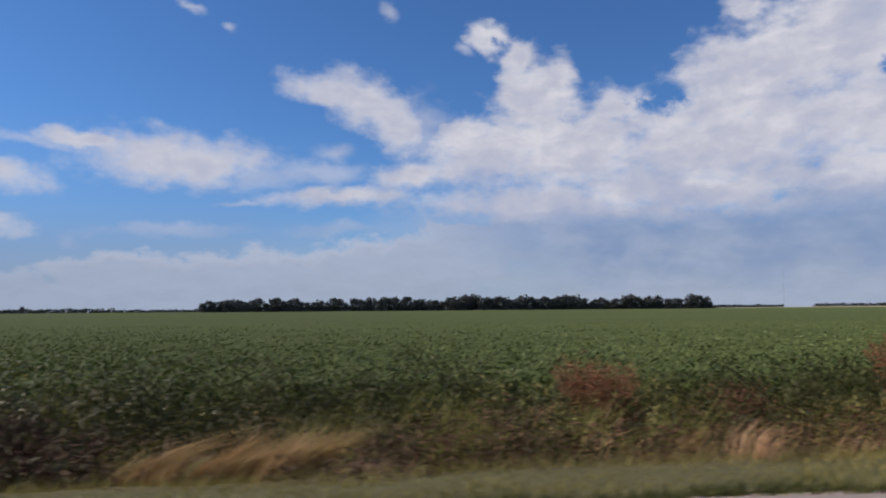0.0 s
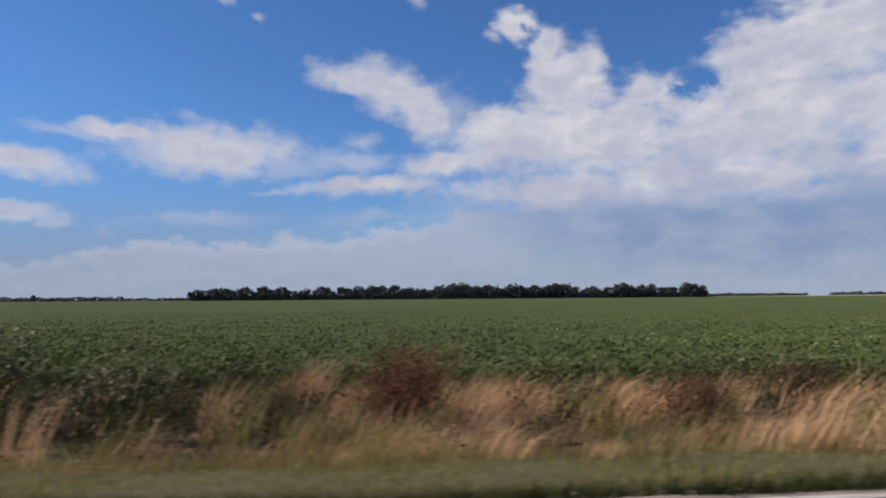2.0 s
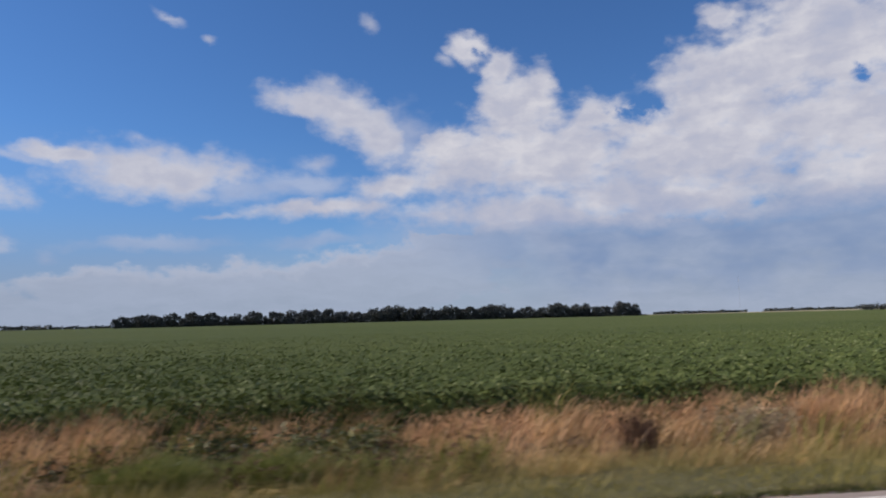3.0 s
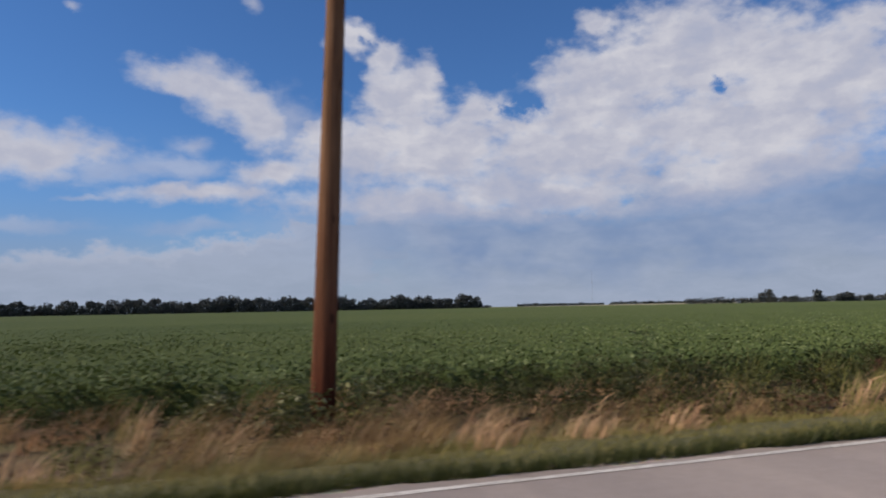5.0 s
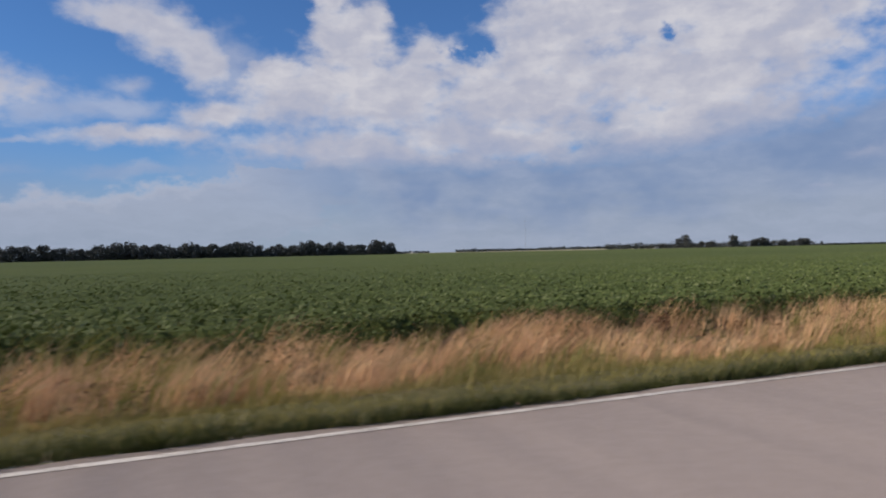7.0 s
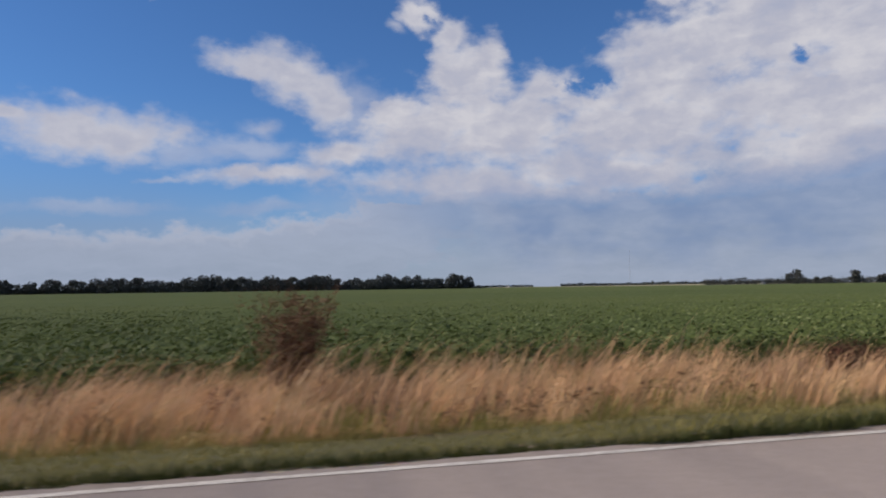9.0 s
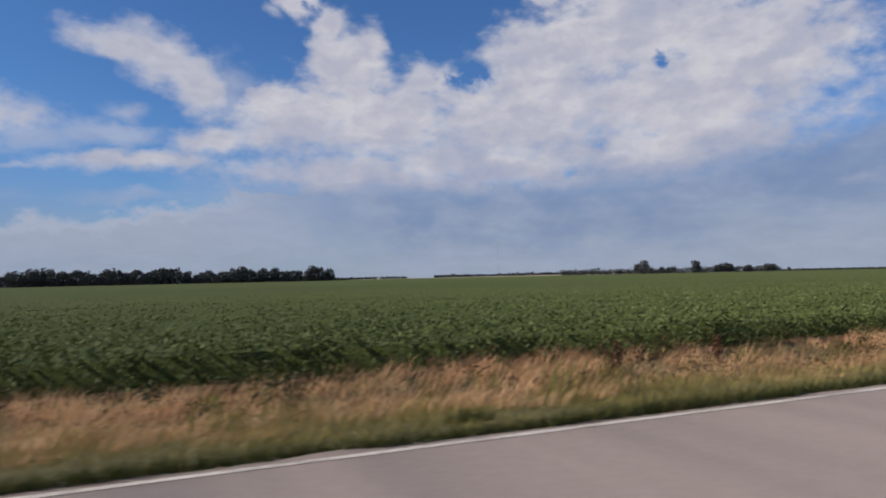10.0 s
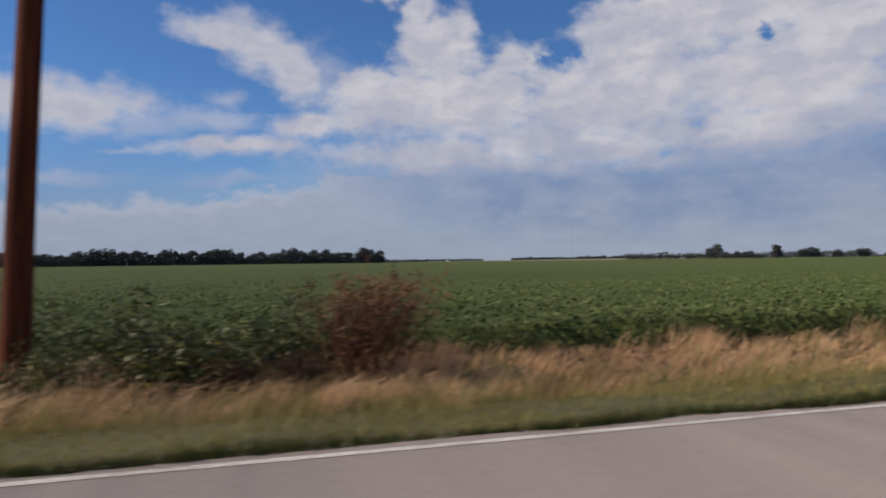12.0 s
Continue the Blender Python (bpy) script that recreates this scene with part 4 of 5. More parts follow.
def build_edge_grass():
    """The lush, longer lip of grass that hangs over the road edge, and loose green tufts in the verge."""
    m = 165000
    x = RNG.uniform(-12, 300, m)
    edge = 4.85 + 0.24 * np.clip(SHOULDER(x) * 0.8 + 0.55 * lumps(x, x * 0, 1.6, 5) - 0.15, 0, 1.1)
    strength = np.clip(0.9 + 0.6 * lumps(x, x * 0, 0.55, 31), 0.35, 1.3)
    y = edge + np.abs(RNG.normal(0, 0.10, m)) * (0.35 + 0.9 * strength) * np.interp(x, [34, 42], [2.0, 0.8])
    h = (0.03 + 0.12 * strength) * RNG.uniform(0.5, 1.3, m)
    tx, ty = np.array([251.9, 252.3, 252.7, 226.4, 240.8, 202.5, 203.1]), np.array([6.2, 6.1, 6.25, 5.9, 5.8, 7.4, 7.5])
    n = len(tx)
    i = np.repeat(np.arange(n), 170)
    k = len(i)
    ang, rad = RNG.uniform(0, 6.283, k), np.sqrt(RNG.uniform(0, 1, k))
    size = RNG.uniform(0.24, 0.42, n)[i]
    x = np.concatenate([x, tx[i] + rad * np.cos(ang) * size])
    y = np.concatenate([y, ty[i] + rad * np.sin(ang) * size * 0.6])
    h = np.concatenate([h, size * 0.75 * (1.1 - 0.6 * rad) * RNG.uniform(0.6, 1.2, k)])
    m += k
    lean = RNG.normal(0, 0.3, (m, 2)) + np.array([0.12, -0.12])
    base = np.stack([x, y, np.where(y < 4.95, -0.01, ground_z(x, y) - 0.01)], 1)
    tagged(new("edge_grass", mesh_np("edge_grass", *short_blades(base, h, RNG.uniform(0.009, 0.018, m), lean, np.full(m, 0.92), RNG.normal(0, 0.8, m)), M_LUSH)),
           "lush dark green grass at the road edge", "grass", kind="stuff")


build_edge_grass()
MATTED = along([(-15, .0), (-0.8, .0), (-0.2, .05), (36, .1), (44, .25), (80, .4), (104, .7), (110, 1), (119, .9), (123, .4), (128, .06), (150, .06), (194, .5), (197, .9), (203, .7), (208, .2), (256, .3), (258, .5), (266, .5), (270, .8), (284, .8), (290, .5), (302, .4)])
MATTED_H = along([(-15, .9), (100, .75), (106, 1.05), (126, 1.05), (130, .75), (200, .8), (256, .75), (258, .4), (265.5, .4), (267, .75), (302, .7)])
tagged(new("matted_grass", mesh_np("matted_grass", *tufts(6000, MATTED, MATTED_H, 37, 0.22, 15, 5.7, 12.8, 0.0095, 1.05), M_MAT)),
       "flattened dull brown dry grass lying in swirls", "dry grass", kind="stuff")


# ---------------------------------------------------------------- the soybean field
CANOPY = 0.06                      # height of the leaf tops over the road


def canopy_z(x, y):
    rows = 0.05 * np.cos((y - FIELD_Y) / 0.76 * 2 * np.pi) * np.clip((60 - y) / 40, 0, 1)
    return CANOPY + rows + 0.06 * lumps(x, y, 0.9, 2) + 0.05 * lumps(x, y, 0.13, 4)


def build_field():
    xs = np.concatenate([[-3500, -1500, -700, -300, -120], np.arange(-60, 480, 1.5), [520, 600, 760, 1000, 1500, 2500, 4400]])
    ys = np.concatenate([[FIELD_Y + 0.5, FIELD_Y + 0.6], np.arange(FIELD_Y + 1.0, 60, 0.6), np.arange(62, 140, 3), [160, 200, 280, 400, 560, 760, 1100, 2000, 4500]])

    def sheet(x, y):
        z = canopy_z(x, y) - np.interp(y, [0, 18, 25, 32, 45], [0.22, 0.13, 0.06, 0.02, 0.0])
        return np.where(y < FIELD_Y + 0.55, -0.70, z)
    canopy = grid(xs, ys, sheet)
    v = canopy[0]
    v[:, 1] += np.clip((FIELD_Y + 3 - v[:, 1]) / 2.5, 0, 1) * 0.3 * lumps(v[:, 0], v[:, 0] * 0, 0.6, 3)
    tagged(new("soybean_canopy", mesh_np("soybean_canopy", *canopy, M_FIELD, True)),
           "closed green canopy of a wide soybean field", "crop field", kind="structure")
    geos = []
    # bands of leaves that thin out with distance, where the closed canopy takes over
    for y0, y1, per, size, tilt, drop, fade in ((FIELD_Y - 0.2, 18, 95, 0.102, 0.52, 0.2, 1.0), (18, 25, 50, 0.112, 0.32, 0.12, 0.7),
                                                (25, 32, 30, 0.12, 0.27, 0.05, 0.5), (32, 44, 16, 0.112, 0.27, 0.02, 0.45), (44, 66, 6.0, 0.115, 0.24, 0.02, 0.25)):
        xa, xb = -0.5 * y1 - 6, 286 + 1.55 * y1
        m = int((xb - xa) * (y1 - y0) * per)
        x, y = RNG.uniform(xa, xb, m), RNG.uniform(y0, y1, m)
        thin = 1 - (1 - fade) * (y - y0) / (y1 - y0)
        inside = (x > -0.52 * y - 5) & (x < 288 + 1.55 * y) & (RNG.uniform(0, 1, m) < thin * (0.72 + 0.5 * lumps(x, y, 1.4, 6)))
        x, y = x[inside], y[inside]
        z = canopy_z(x, y) - RNG.uniform(0, 1, len(x)) ** 1.6 * drop + np.interp(y, [13, 40], [0.05, 0.02])
        geos.append(leaves(np.stack([x, y, z], 1), size * RNG.uniform(0.6, 1.35, len(x)), tilt, 1.25, 0.42))
    # the leafy face of the first row, down to the ground
    m = 52000
    x = RNG.uniform(-14, 305, m)
    h = RNG.uniform(0, 1, m) ** 0.8
    y = FIELD_Y + 0.3 * lumps(x, x * 0, 0.6, 3) + RNG.normal(0, 0.16, m) - 0.2 * np.sin(h * 3.14) + 0.2
    z = -0.62 + h * (canopy_z(x, y) + 0.66)
    geos.append(leaves(np.stack([x, y, z], 1), 0.095 * RNG.uniform(0.6, 1.3, m), 0.7, 1.25, 0.42))
    tagged(new("soybean_plants", mesh_np("soybean_plants", *join(*geos), M_SOY)), "leafy green soybean plants in closed rows", "soybeans", kind="stuff")


build_field()


# ---------------------------------------------------------------- poles
POLE_Y = 11.8


def pole_mesh():
    n, rings = 20, 28
    vs = []
    for k in range(rings):
        z = -1.5 + 12.5 * k / (rings - 1)
        r = 0.215 - 0.0065 * max(z, 0)
        a = np.linspace(0, 2 * np.pi, n, endpoint=False)
        rr = r * (1 + 0.012 * np.sin(3 * a + z * 0.8) + 0.008 * np.sin(7 * a - z * 2.1))
        vs.append(np.stack([rr * np.cos(a) + 0.012 * math.sin(z * 0.7), rr * np.sin(a), np.full(n, z)], 1))
    j = np.arange(n)
    fs = [np.concatenate([np.stack([k * n + j, k * n + (j + 1) % n, (k + 1) * n + (j + 1) % n, (k + 1) * n + j], 1) for k in range(rings - 1)])]
    top = np.concatenate([vs[-1], [[0.0, 0.0, 11.06]]])
    return join((np.concatenate(vs), fs), (top, [np.stack([j, (j + 1) % n, np.full(n, n)], 1)]))


def build_poles():
    tan = mesh_np("pole_shaft", *pole_mesh(), M_POLE, True)
    red = mesh_np("pole_shaft", *pole_mesh(), M_REDPOLE, True)
    for x, lean, spin, shaft in ((38.25, 2.3, 0, tan), (120.88, 2.0, 70, tan), (202.95, 1.7, 160, red), (282.33, 2.2, 235, red)):
        p = thing("utility_pole", ("weathered tan" if shaft is tan else "dark red-brown creosoted") + " wooden utility pole standing in ditch weeds", "utility pole", "poles along the road")
        p.matrix_basis = pose(x, POLE_Y, -0.70, 0, lean, 0)
        s = part("shaft", shaft, p)
        s.matrix_basis = pose(0, 0, 0, 0, 0, spin)


build_poles()


# ---------------------------------------------------------------- weeds and shrubs
def stem_path(x, y, h, lean, r, steps=6, wob=0.04):
    pts, radii = [], []
    px, py = x, y
    for k in range(steps + 1):
        f = k / steps
        pts.append((px + lean[0] * f * h, py + lean[1] * f * h, f * h))
        radii.append(r * (1 - 0.8 * f))
        px += random.uniform(-wob, wob) * h / steps
        py += random.uniform(-wob, wob) * h / steps
    return pts, radii


def weed_plant(width, bush_h, stalk_h, stalks, count, leaf=0.075):
    """A leafy weed: many stems, a ragged heap of leaves, a few thin stalks with sparse leaves above."""
    p = thing("tall_weed", "bushy green leafy weed with thin stalks above it", "weed", "tall roadside weeds")
    paths, spots, sizes, tall = [], [], [], []
    for _ in range(int(9 + width * 7)):
        a, r = random.uniform(0, 6.283), width * 0.42 * math.sqrt(random.random())
        h = bush_h * random.uniform(0.6, 1.05) * (1 - 0.35 * r / width)
        pts, radii = stem_path(r * math.cos(a) * 0.8, r * math.sin(a) * 0.5, h, (random.gauss(0.05, 0.15), random.gauss(0, 0.12)), 0.011)
        paths.append((pts, radii))
        k = int(count / (9 + width * 7))
        for _ in range(k):
            f = random.uniform(0.08, 1.0)
            q = np.array(pts[int(f * 6)])
            spread = 0.24 * (1.15 - 0.5 * f) + 0.05
            spots.append(q + np.array([random.gauss(0, spread), random.gauss(0, spread), random.gauss(0, 0.08)]))
            sizes.append(leaf * random.uniform(0.6, 1.5))
    for _ in range(stalks):
        pts, radii = stem_path(random.uniform(-0.13, 0.13) * width, random.uniform(-0.1, 0.1), stalk_h * random.uniform(0.8, 1.0), (random.gauss(0.08, 0.09), random.gauss(0, 0.05)), 0.010, 9, 0.10)
        tall.append((pts, radii))
        for _ in range(95):
            f = random.uniform(0.2, 1.0)
            q = np.array(pts[int(f * 9)])
            spots.append(q + np.array([random.gauss(0, 0.12), random.gauss(0, 0.11), random.gauss(0, 0.06)]))
            sizes.append(leaf * random.uniform(0.6, 1.3))
    for path in tall:
        part("stalk", mesh_np("weed_stalk", *tubes([path], 5), M_STEM), p, "thin green-brown stalk")
    tagged(part("stem_thicket", mesh_np("weed_stem", *tubes(paths, 4), M_STEM), p, "thin green-brown stems"), kind="stuff")
    tagged(part("foliage", mesh_np("weed_foliage", *leaves(np.array(spots), np.array(sizes), 0.7), M_TALLWEED), p), kind="stuff")
    return p


def dead_shrub(width, h, stalk_h, twigs, mat, label, full=4):
    """A dry shrub: a fan of fine branching twigs with shrivelled leaves."""
    p = thing("dead_shrub", label, "dead shrub", "dead roadside shrubs")
    paths, spots = [], []
    for k in range(twigs):
        tall = k < 5
        hh = (stalk_h if tall else h) * random.uniform(0.65, 1.0)
        lean = (random.gauss(0.08, 0.12 if tall else 0.30) * width / 1.6, random.gauss(0, 0.2))
        pts, radii = stem_path(random.gauss(0, 0.08 if tall else 0.18) * width, random.gauss(0, 0.12) * width, hh, lean, 0.009, 6, 0.14)
        paths.append((pts, radii))
        for j in range(2, 6):
            for _ in range(2):
                q = np.array(pts[j])
                e = q + np.array([random.gauss(0.04, 0.15), random.gauss(0, 0.12), random.uniform(0.05, 0.3)]) * (0.8 if tall else 1.0)
                paths.append(([q, e], (0.0045, 0.0018)))
                for _ in range(5 if tall else full):
                    spots.append(e + (q - e) * random.random() * 0.6 + np.array([random.gauss(0, 0.03) for _ in range(3)]))
    tagged(part("twig_thicket", mesh_np("shrub_twig", *tubes(paths, 3), mat), p), kind="stuff")
    part("dry_foliage", mesh_np("shrub_leaves", *leaves(np.array(spots), np.random.uniform(0.018, 0.055, len(spots)), 0.8), mat), p, "shrivelled brown leaves")["kind"] = "stuff"
    return p


def dock_plant(h, mat):
    """Curly dock gone to seed: a stalk with rust-brown seed clusters."""
    p = thing("dock_plant", "rust-brown dock plant gone to seed", "weed", "docks gone to seed")
    for _ in range(5):
        pts, radii = stem_path(random.gauss(0, 0.12), random.gauss(0, 0.1), h * random.uniform(0.7, 1.0), (random.gauss(0.12, 0.12), random.gauss(0, 0.1)), 0.008, 6, 0.05)
        stalk = part("stalk", mesh_np("dock_stalk", *tubes([(pts, radii)], 4), mat), p)
        spots = []
        for _ in range(110):
            f = random.uniform(0.35, 1.0)
            q = np.array(pts[int(f * 6)])
            spots.append(q + np.array([random.gauss(0, 0.045), random.gauss(0, 0.045), random.gauss(0, 0.06)]))
        head = part("seed_head", mesh_np("dock_seed_head", *leaves(np.array(spots), np.random.uniform(0.02, 0.048, len(spots)), 0.8), mat), stalk, "rust-brown seed clusters")
        head["kind"] = "stuff"
    return p


def stand(ob, x, y, turn=0, size=1.0, sink=0.03):
    ob.matrix_basis = Matrix.Translation((x, y, float(ground_z(np.array([x]), np.array([y]))[0]) - sink)) @ pose(0, 0, 0, 0, 0, turn) @ Matrix.Scale(size, 4)
    return ob


def again(ob, x, y, turn=0, size=1.0, sink=0.03):
    c = copy_thing(ob, Matrix.Identity(4))
    return stand(c, x, y, turn, size, sink)


def build_weeds():
    tall = stand(weed_plant(1.4, 1.4, 3.2, 3, 1000), 20.3, 11.3)
    mid = stand(weed_plant(1.6, 1.2, 1.6, 3, 1150), 24.6, 11.2)
    big = stand(weed_plant(2.6, 2.0, 3.05, 8, 3600), 32.1, 12.7, 0, 0.98)
    low = stand(weed_plant(1.8, 0.95, 1.1, 2, 900), 28.5, 10.6)
    for x, y, t, s in ((126.5, 11.0, 20, 0.62), (25.3, 11.95, 90, 0.85), (35.6, 11.5, 180, 0.85)):
        again(tall, x, y, t, s)
    for x, y, t, s in ((17.3, 11.4, 60, 0.95), (18.7, 11.5, 200, 1.1), (21.2, 11.4, 300, 1.15), (22.5, 11.4, 120, 1.0), (30.2, 11.4, 200, 1.15), (31.2, 11.6, 40, 1.3), (32.2, 11.4, 290, 1.3), (33.2, 11.7, 100, 1.3), (34.2, 11.6, 240, 1.2), (36.0, 11.2, 10, 1.0), (-3.2, 11.2, 20, 0.85), (-4.4, 11.0, 140, 0.9), (-5.8, 11.3, 260, 0.95), (-7.2, 11.2, 80, 0.95), (38.05, 11.35, 170, 0.95), (38.9, 11.4, 130, 0.9), (40.2, 11.6, 220, 1.0), (42.0, 11.6, 300, 1.1), (43.6, 11.7, 30, 1.0), (273.2, 11.6, 45, 1.45), (277.2, 11.2, 80, 1.45), (284.4, 11.2, 150, 1.15), (286.0, 11.5, 20, 1.1), (44.0, 11.9, 60, 0.8)):
        again(mid, x, y, t, s)
    for x, y, t, s in ((271.6, 11.5, 70, 0.86),):
        again(big, x, y, t, s)
    for x, y, t, s in ((28.9, 9.2, 40, 0.8), (29.9, 9.0, 100, 0.75), (31.0, 9.2, 220, 0.8), (32.1, 9.1, 300, 0.75), (15.5, 10.9, 10, 0.9), (26.8, 10.4, 80, 0.9), (33.4, 10.2, 140, 0.95), (37.2, 10.9, 30, 0.9), (39.6, 12.0, 20, 0.9), (120.3, 11.3, 0, 1.0), (121.6, 11.3, 90, 1.05), (119.2, 11.6, 40, 0.8), (125.2, 11.0, 10, 0.6),
                       (270.9, 11.4, 20, 1.15), (272.2, 11.3, 200, 1.15), (273.7, 11.4, 300, 1.1), (276.5, 11.4, 100, 1.0), (277.9, 11.3, 250, 1.05), (274.8, 11.9, 60, 0.9), (280.8, 11.7, 200, 0.9), (282.9, 11.0, 30, 1.0), (285.4, 11.9, 110, 1.0), (279.0, 11.9, 10, 0.8), (69.9, 9.2, 0, 0.85), (71.0, 8.9, 60, 0.8), (71.9, 9.4, 120, 0.8), (60.8, 11.9, 50, 0.8), (51.0, 12.0, 10, 0.7), (140.5, 11.8, 70, 0.75), (-2.0, 11.4, 0, 0.8), (3.5, 11.6, 60, 0.8), (8.0, 11.7, 150, 0.75), (12.0, 11.5, 20, 0.8)):
        again(low, x, y, t, s)
    red = stand(dead_shrub(1.8, 2.1, 2.6, 125, M_DEAD, "reddish brown dead shrub with fine dry twigs", 9), 287.35, 11.3)
    again(red, 9.6, 10.9, 90, 0.75)
    again(red, 47.9, 10.3, 40, 0.72)
    again(red, 27.4, 10.9, 10, 0.6)
    again(red, 3.9, 10.8, 120, 0.62)
    again(red, 15.4, 10.6, 200, 0.6)
    stand(dead_shrub(1.8, 1.0, 1.0, 70, M_LITTER, "low grey brushy heap of dead stems"), 76.8, 9.0, 0, 0.75)
    dark = stand(dead_shrub(1.35, 2.1, 3.1, 80, M_DARKDEAD, "dark brown dead shrub with a few tall stalks", 10), 204.25, 11.8)
    again(dark, 205.2, 11.6, 120, 0.72)
    again(dark, 203.6, 11.5, 250, 0.55)
    stand(dead_shrub(0.95, 2.2, 2.45, 85, M_DARKDEAD, "narrow upright dark brown dead shrub", 7), 214.4, 11.4)
    clump = stand(dead_shrub(1.6, 1.3, 1.35, 85, M_BLACKDEAD, "low dark brown clump of dead weeds"), 39.2, 10.8)
    for x, y, t, s in ((39.9, 11.0, 50, 0.95), (40.6, 10.9, 100, 0.95), (41.4, 11.1, 200, 0.9), (202.2, 11.0, 20, 0.6), (206.6, 11.7, 80, 0.7), (225.1, 11.3, 0, 0.7), (226.0, 11.2, 130, 0.6), (226.9, 11.3, 40, 0.7), (57.6, 10.2, 40, 0.9), (58.8, 10.4, 140, 0.85), (54.5, 11.3, 0, 0.7), (75.4, 9.3, 70, 0.5), (-4.6, 9.2, 10, 0.8), (-3.6, 8.9, 100, 0.7), (-5.6, 9.4, 200, 0.85), (-2.9, 8.4, 50, 0.5), (-4.2, 8.3, 300, 0.55), (286.4, 10.8, 30, 0.6), (285.5, 10.9, 160, 0.5)):
        again(clump, x, y, t, s)
    soft = stand(dead_shrub(1.7, 1.0, 1.05, 60, M_DARKDEAD, "low brown clump of dead weeds"), 278.6, 10.7)
    for x, y, t, s in ((199.1, 11.5, 30, 0.8), (200.4, 11.7, 150, 0.85), (201.5, 11.4, 260, 0.8), (198.0, 11.3, 80, 0.7), (207.4, 11.7, 200, 0.7), (279.9, 10.9, 110, 0.9), (269.2, 8.2, 20, 0.5), (270.1, 8.1, 140, 0.42), (281.3, 10.9, 170, 0.9), (46.2, 10.6, 20, 0.8), (52.6, 10.9, 200, 0.85), (6.2, 10.8, 60, 0.8), (27.5, 9.4, 20, 0.7), (22.2, 9.6, 80, 0.7)):
        again(soft, x, y, t, s)
    dock = stand(dock_plant(0.95, M_DOCK), 57.2, 9.6)
    spots = [(57.5, 10.0), (57.9, 9.9), (58.2, 10.2), (58.5, 9.8), (58.9, 10.2), (59.3, 10.0), (59.8, 10.3), (60.6, 10.1), (64.4, 10.8), (65.4, 10.9), (66.0, 10.7), (197.8, 10.4), (198.6, 10.6), (200.2, 10.5), (133.0, 11.3), (133.5, 11.4), (134.0, 11.2), (142.4, 11.5), (143.1, 11.6),
             (144.6, 11.0), (152.0, 11.3), (211.5, 9.8), (213.6, 9.7), (223.4, 10.6), (224.6, 11.0), (229.6, 11.4), (68.6, 9.8), (90.0, 10.4), (92.0, 10.8), (100.0, 11.0), (176.0, 10.8), (184.0, 10.4), (246.4, 10.9), (249.2, 11.2)]
    # thick clumps of them beside the field
    for i in range(12):
        cx, cy = 259.0 + 0.62 * i + 0.25 * math.sin(i * 2.3), 10.2 + 0.7 * math.sin(i * 1.7)
        for k in range(4):
            spots.append((cx + 0.22 * math.sin(k * 2.1 + i), cy + 0.3 * math.cos(k * 2.1 + i)))
    for i, (x, y) in enumerate(spots):
        again(dock, x, y, (i * 67) % 360, (0.75 + 0.35 * ((i * 0.618) % 1)) * (1.3 if 57 < x < 61 else 1.0))


build_weeds()


# ---------------------------------------------------------------- trees and the far horizon
def tree(h, w, mat, puffs=28, count=980):
    """A broad field-edge tree: trunk with limbs, and a crown of many small leaf clumps in several heaps."""
    p = thing("tree", "dark leafy tree in a far shelterbelt, distance haze in its colour", "tree", "trees of the far shelterbelt")
    paths = [stem_path(0, 0, h * 0.7, (random.gauss(0, 0.03), 0), 0.28, 5, 0.06)]
    spots, sizes = [], []
    for _ in range(puffs):
        a, f = random.uniform(0, 6.283), random.random()
        z = h * (0.16 + 0.72 * f)
        r = w * 0.5 * math.sin(min(1.0, (0.2 + 0.8 * f)) * 2.75) ** 0.6 * random.uniform(0.35, 0.85)
        c = np.array([r * math.cos(a), r * math.sin(a), z])
        paths.append(([(0, 0, z * 0.6), tuple(c * np.array([0.5, 0.5, 0.85])), tuple(c)], (0.12, 0.07, 0.03)))
        pr = random.uniform(0.13, 0.24) * w
        for _ in range(count // puffs):
            d = np.array([random.gauss(0, 1) for _ in range(3)])
            d /= np.linalg.norm(d)
            spots.append(c + d * pr * random.uniform(0.65, 1.05) * np.array([1, 1, 0.85]))
            sizes.append(random.uniform(0.6, 1.3) * w * 0.112)
    part("trunk", mesh_np("tree_trunk", *tubes(paths, 5), M_BARK), p, "grey-brown trunk and limbs")
    part("crown", mesh_np("tree_crown", *leaves(np.array(spots), np.array(sizes), 0.9, 1.1), mat), p)
    return p


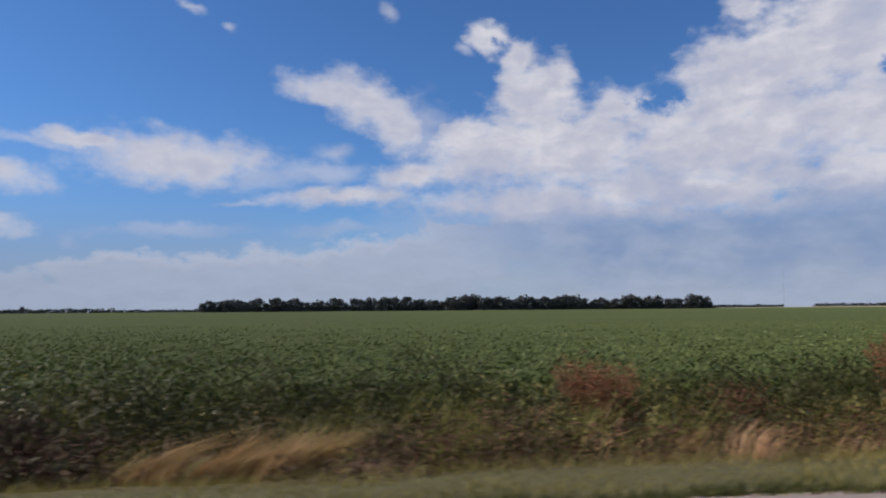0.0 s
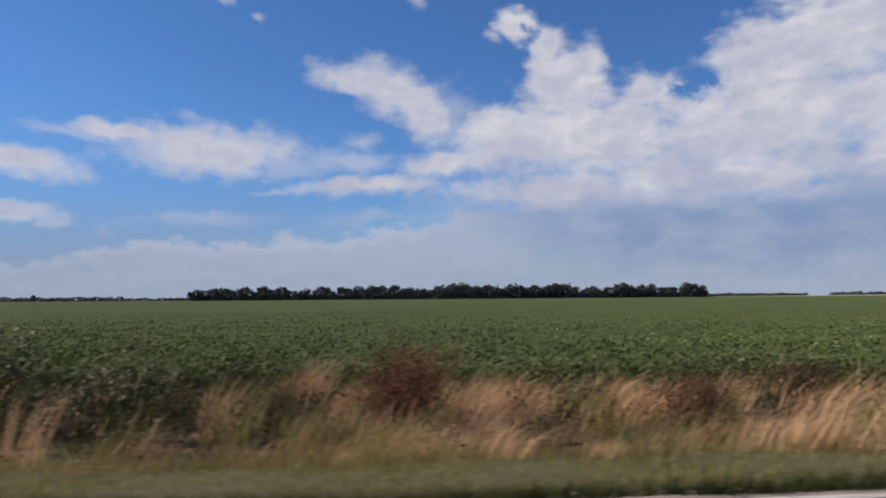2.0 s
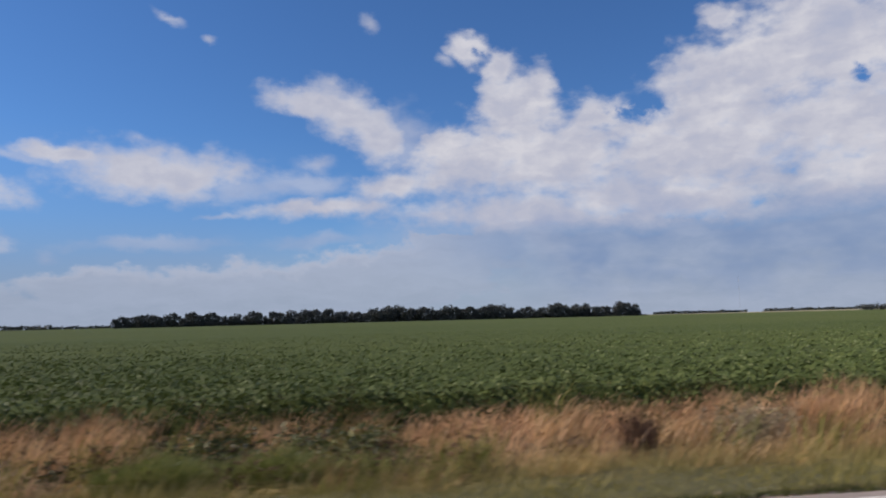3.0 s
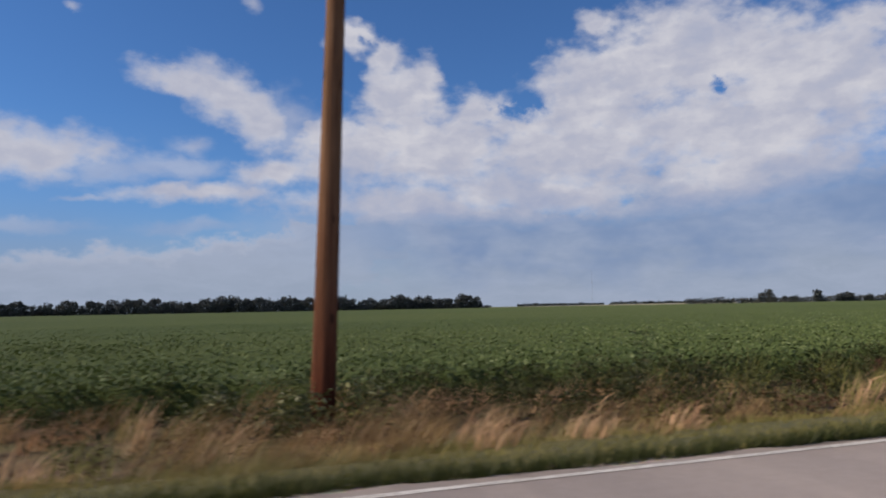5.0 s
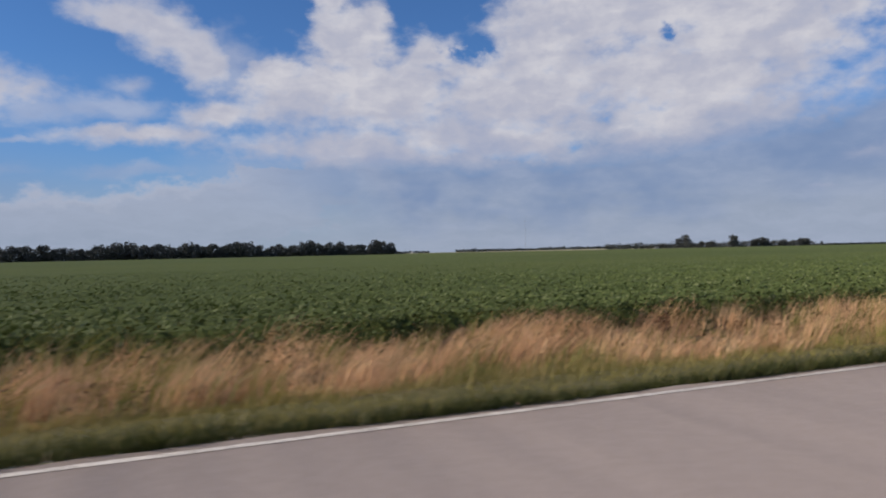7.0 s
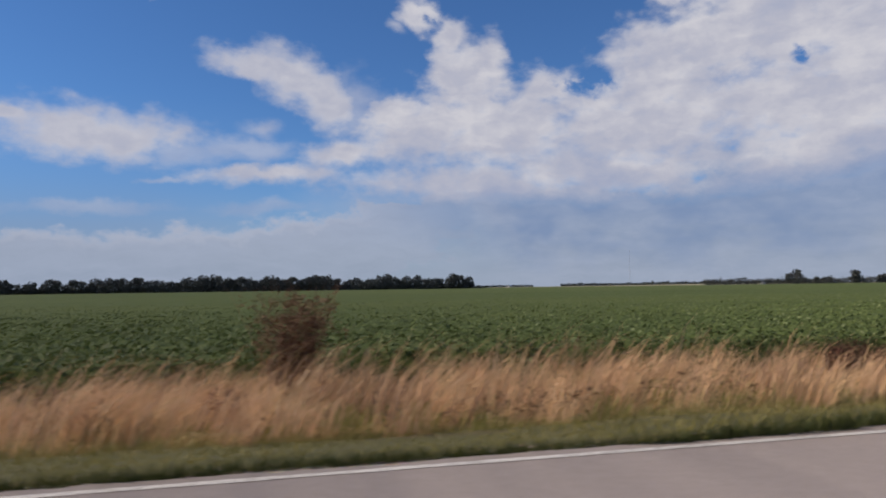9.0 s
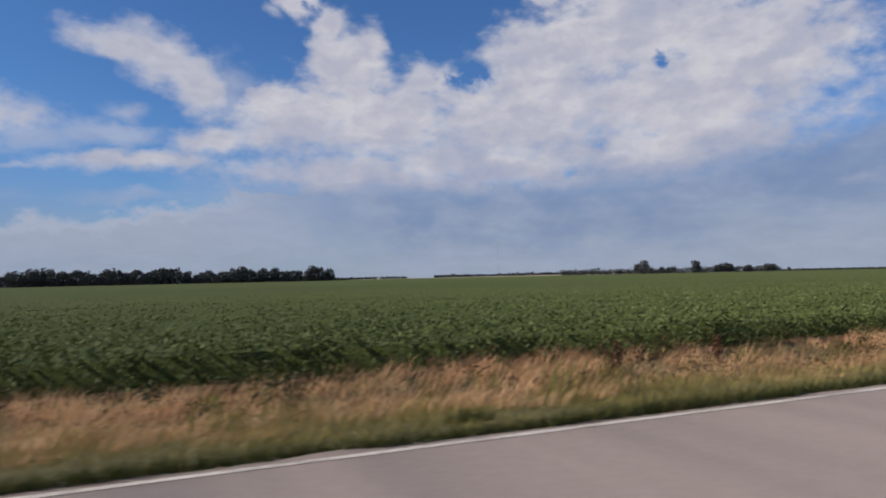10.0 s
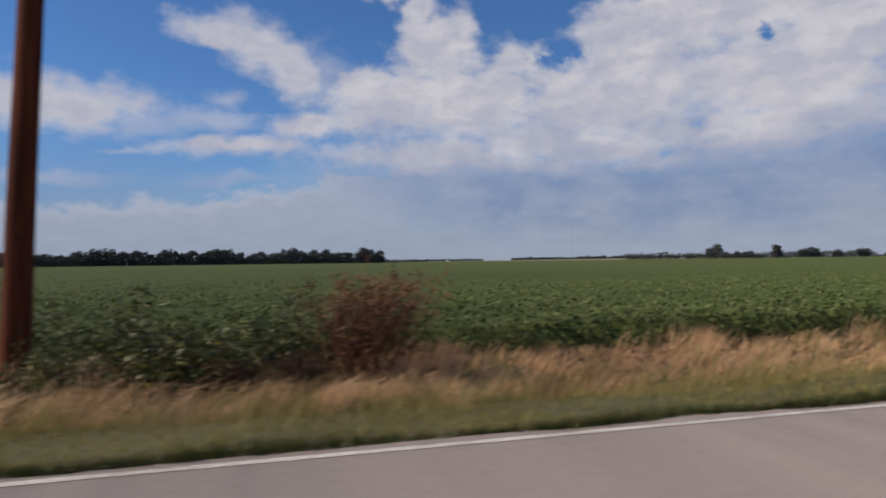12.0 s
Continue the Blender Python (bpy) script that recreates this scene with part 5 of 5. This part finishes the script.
def build_trees():
    random.seed(7)
    kinds = [tree(random.uniform(12.5, 15.5), random.uniform(12.0, 15.0), M_HAZETREE) for _ in range(6)]
    used = set()

    def put(k, x, y, turn, size):
        if k in used:
            c = copy_thing(kinds[k], Matrix.Identity(4))
        else:
            c = kinds[k]
            used.add(k)
        c.matrix_basis = Matrix.Translation((x, y, -0.65)) @ pose(0, 0, 0, 0, 0, turn) @ Matrix.Diagonal((size, size, size * 1.13, 1))
    x = -158.0
    i = 0
    while x < 446:
        y = 797 + random.uniform(-6, 6)
        put(i % 6 if i < 6 else random.randrange(6), x, y, random.uniform(0, 360), random.uniform(0.74, 1.14) * (0.9 if x < 20 else 1.0))
        x += random.uniform(5.0, 8.5)
        i += 1
    # single trees of the farmstead groves further along
    for x, y, s in ((938, 838, 1.3), (1067, 866, 1.25), (931, 845, 1.1), (962, 850, 0.6), (985, 852, 0.72), (997, 850, 0.66), (1012, 856, 0.7), (1076, 870, 1.0), (1118, 870, 0.8), (1128, 872, 0.95), (1139, 872, 1.0), (1152, 874, 0.9),
                    (1190, 876, 0.72), (1199, 878, 0.76), (1247, 884, 0.85), (1256, 886, 0.92), (1270, 888, 0.84), (1318, 896, 0.5),
                    (-920, 1190, 1.3), (-800, 1240, 0.9), (-700, 1260, 0.95), (-560, 1290, 0.8)):
        put(random.randrange(6), x, y, random.uniform(0, 360), s)


build_trees()


def woods(name, label, runs, mat, thick=5.0):
    """Far woods: strips of many small leaf clumps with an uneven top."""
    geos = []
    for x0, y0, x1, y1, h, clump in runs:
        length = math.hypot(x1 - x0, y1 - y0)
        m = int(length * h / (clump * clump) * thick)
        f = RNG.uniform(0, 1, m)
        u = f * length
        top = h * (0.72 + 0.22 * lumps(u, u * 0, 3.0 / h, 3) + 0.12 * lumps(u, u * 0, 9.0 / h, 5))
        c = np.stack([x0 + (x1 - x0) * f, y0 + (y1 - y0) * f + RNG.normal(0, h * 0.3, m), -0.7 + top * RNG.uniform(0, 1, m) ** 0.8], 1)
        geos.append(leaves(c, clump * RNG.uniform(0.7, 1.4, m), 0.9, 1.1))
    return tagged(new(name, mesh_np(name, *join(*geos), mat)), label, "woods", kind="stuff")


# both strips share the shelterbelt's leaf colour, with its painted-in haze
woods("shelterbelt_undergrowth", "dark haze-tinted undergrowth beneath the far shelterbelt", [(-160, 800, 446, 800, 8.5, 1.6), (-160, 806, 446, 806, 9.5, 1.8)], M_HAZETREE)
woods("farmstead_hedge", "dark haze-tinted low hedge between farmstead trees", [(800, 856, 912, 862, 11.5, 1.7), (905, 858, 1050, 868, 11.5, 1.6), (1050, 866, 1290, 893, 13.0, 1.7), (1290, 893, 1350, 900, 5.0, 1.5), (446, 812, 470, 830, 3.0, 1.2)], M_HAZETREE)
woods("distant_woods", "hazy distant woods along the horizon", [
    (968, 1320, 1215, 1300, 10.0, 3.0), (1215, 1300, 1600, 1500, 9.0, 3.0), (1250, 2400, 1650, 2430, 14.0, 4.5), (700, 2300, 1120, 2350, 10.0, 4.5),
    (-1300, 1260, -420, 1330, 10.0, 3.0), (-420, 1330, -120, 1340, 7.0, 3.0), (480, 1900, 620, 1900, 9.0, 4.0), (1340, 900, 1900, 1050, 5.0, 2.0), (-2400, 1200, -1300, 1260, 10.0, 3.5)], M_FARTREE, 9.0)


def stubble_mat():
    mat, n, bsdf, out, where = material("pale_stubble")
    a = n.noise(n.vec("MULTIPLY", where, (0.2, 1.0, 1.0)), 0.02, 4.0, 0.6)["Fac"]
    b = n.noise(where, 0.4, 4.0, 0.6)["Fac"]
    col = n.mix(0.4, n.ramp(a, [(0.35, (0.23, 0.21, 0.13)), (0.65, (0.34, 0.31, 0.21))]), n.ramp(b, [(0.3, (0.21, 0.19, 0.12)), (0.7, (0.34, 0.30, 0.20))]))
    n.to(bsdf.inputs["Base Color"], col)
    bsdf.inputs["Roughness"].default_value = 0.95
    return mat


def build_stubble():
    """A pale harvested field that rises gently behind the soybeans."""
    xs, ys = np.arange(620, 2650, 30.0), np.array([985, 1000, 1060, 1130, 1200, 1270, 1330.0])

    def rise(x, y):
        return np.interp(y, [985, 1000, 1330], [-0.8, -0.1, 1.9]) + np.interp(x, [760, 1050], [-1.4, 0.0]) + 0.12 * lumps(x, y, 0.01, 6)
    tagged(new("stubble_field", mesh_np("stubble_field", *grid(xs, ys, rise), stubble_mat(), True)), "pale harvested stubble field behind the soybeans", "field", kind="structure")


build_stubble()


def build_farm():
    def shed(x, y, w, d, h, turn):
        p = thing("farm_shed", "small white farm shed far across the field", "shed", "far farm sheds")
        v = np.array([(-w, -d, 0), (w, -d, 0), (w, d, 0), (-w, d, 0), (-w, -d, h), (w, -d, h), (w, d, h), (-w, d, h), (-w, 0, h * 1.45), (w, 0, h * 1.45)], float) * np.array([0.5, 0.5, 1])
        part("wall", mesh_np("shed_wall", v, [np.array([(0, 1, 5, 4), (1, 2, 6, 5), (2, 3, 7, 6), (3, 0, 4, 7)]), np.array([(4, 8, 7), (5, 6, 9)])], M_WHITE), p)
        r = np.array([(-w, -d, h), (w, -d, h), (w, 0, h * 1.45), (-w, 0, h * 1.45), (w, d, h), (-w, d, h)], float) * np.array([0.53, 0.54, 1]) + np.array([0, 0, 0.05])
        part("roof", mesh_np("shed_roof", np.concatenate([r, r + np.array([0, 0, 0.2])]), [np.array([(0, 1, 2, 3), (3, 2, 4, 5), (6, 7, 8, 9), (9, 8, 10, 11), (0, 1, 7, 6), (5, 4, 10, 11), (0, 3, 9, 6), (3, 5, 11, 9), (1, 2, 8, 7), (2, 4, 10, 8)])], M_DARKROOF), p, "grey roof")
        p.matrix_basis = pose(x, y, -0.65, 0, 0, turn)
    shed(897, 856, 8, 5, 2.6, 15)
    shed(735, 1500, 9, 7, 3.6, 25)


build_farm()


def build_mast():
    p = thing("radio_mast", "thin grey lattice radio mast on the horizon", "radio mast")
    h, b = 95.0, 0.9
    legs = [(b * math.cos(a), b * math.sin(a)) for a in (0.5, 2.6, 4.7)]
    for lx, ly in legs:
        part("leg", mesh_np("mast_leg", *tubes([([(lx, ly, 0), (lx, ly, h)], (0.07, 0.07))], 5), M_STEEL), p)
    brace = []
    for k in range(24):
        z0, z1 = h * k / 24, h * (k + 1) / 24
        for i in range(3):
            (ax, ay), (bx, by) = legs[i], legs[(i + 1) % 3]
            brace.append(([(ax, ay, z0), (bx, by, z1)], (0.03, 0.03)))
    part("bracing", mesh_np("mast_bracing", *tubes(brace, 4), M_STEEL), p)
    p.matrix_basis = pose(1119, 1643, -0.7)


build_mast()
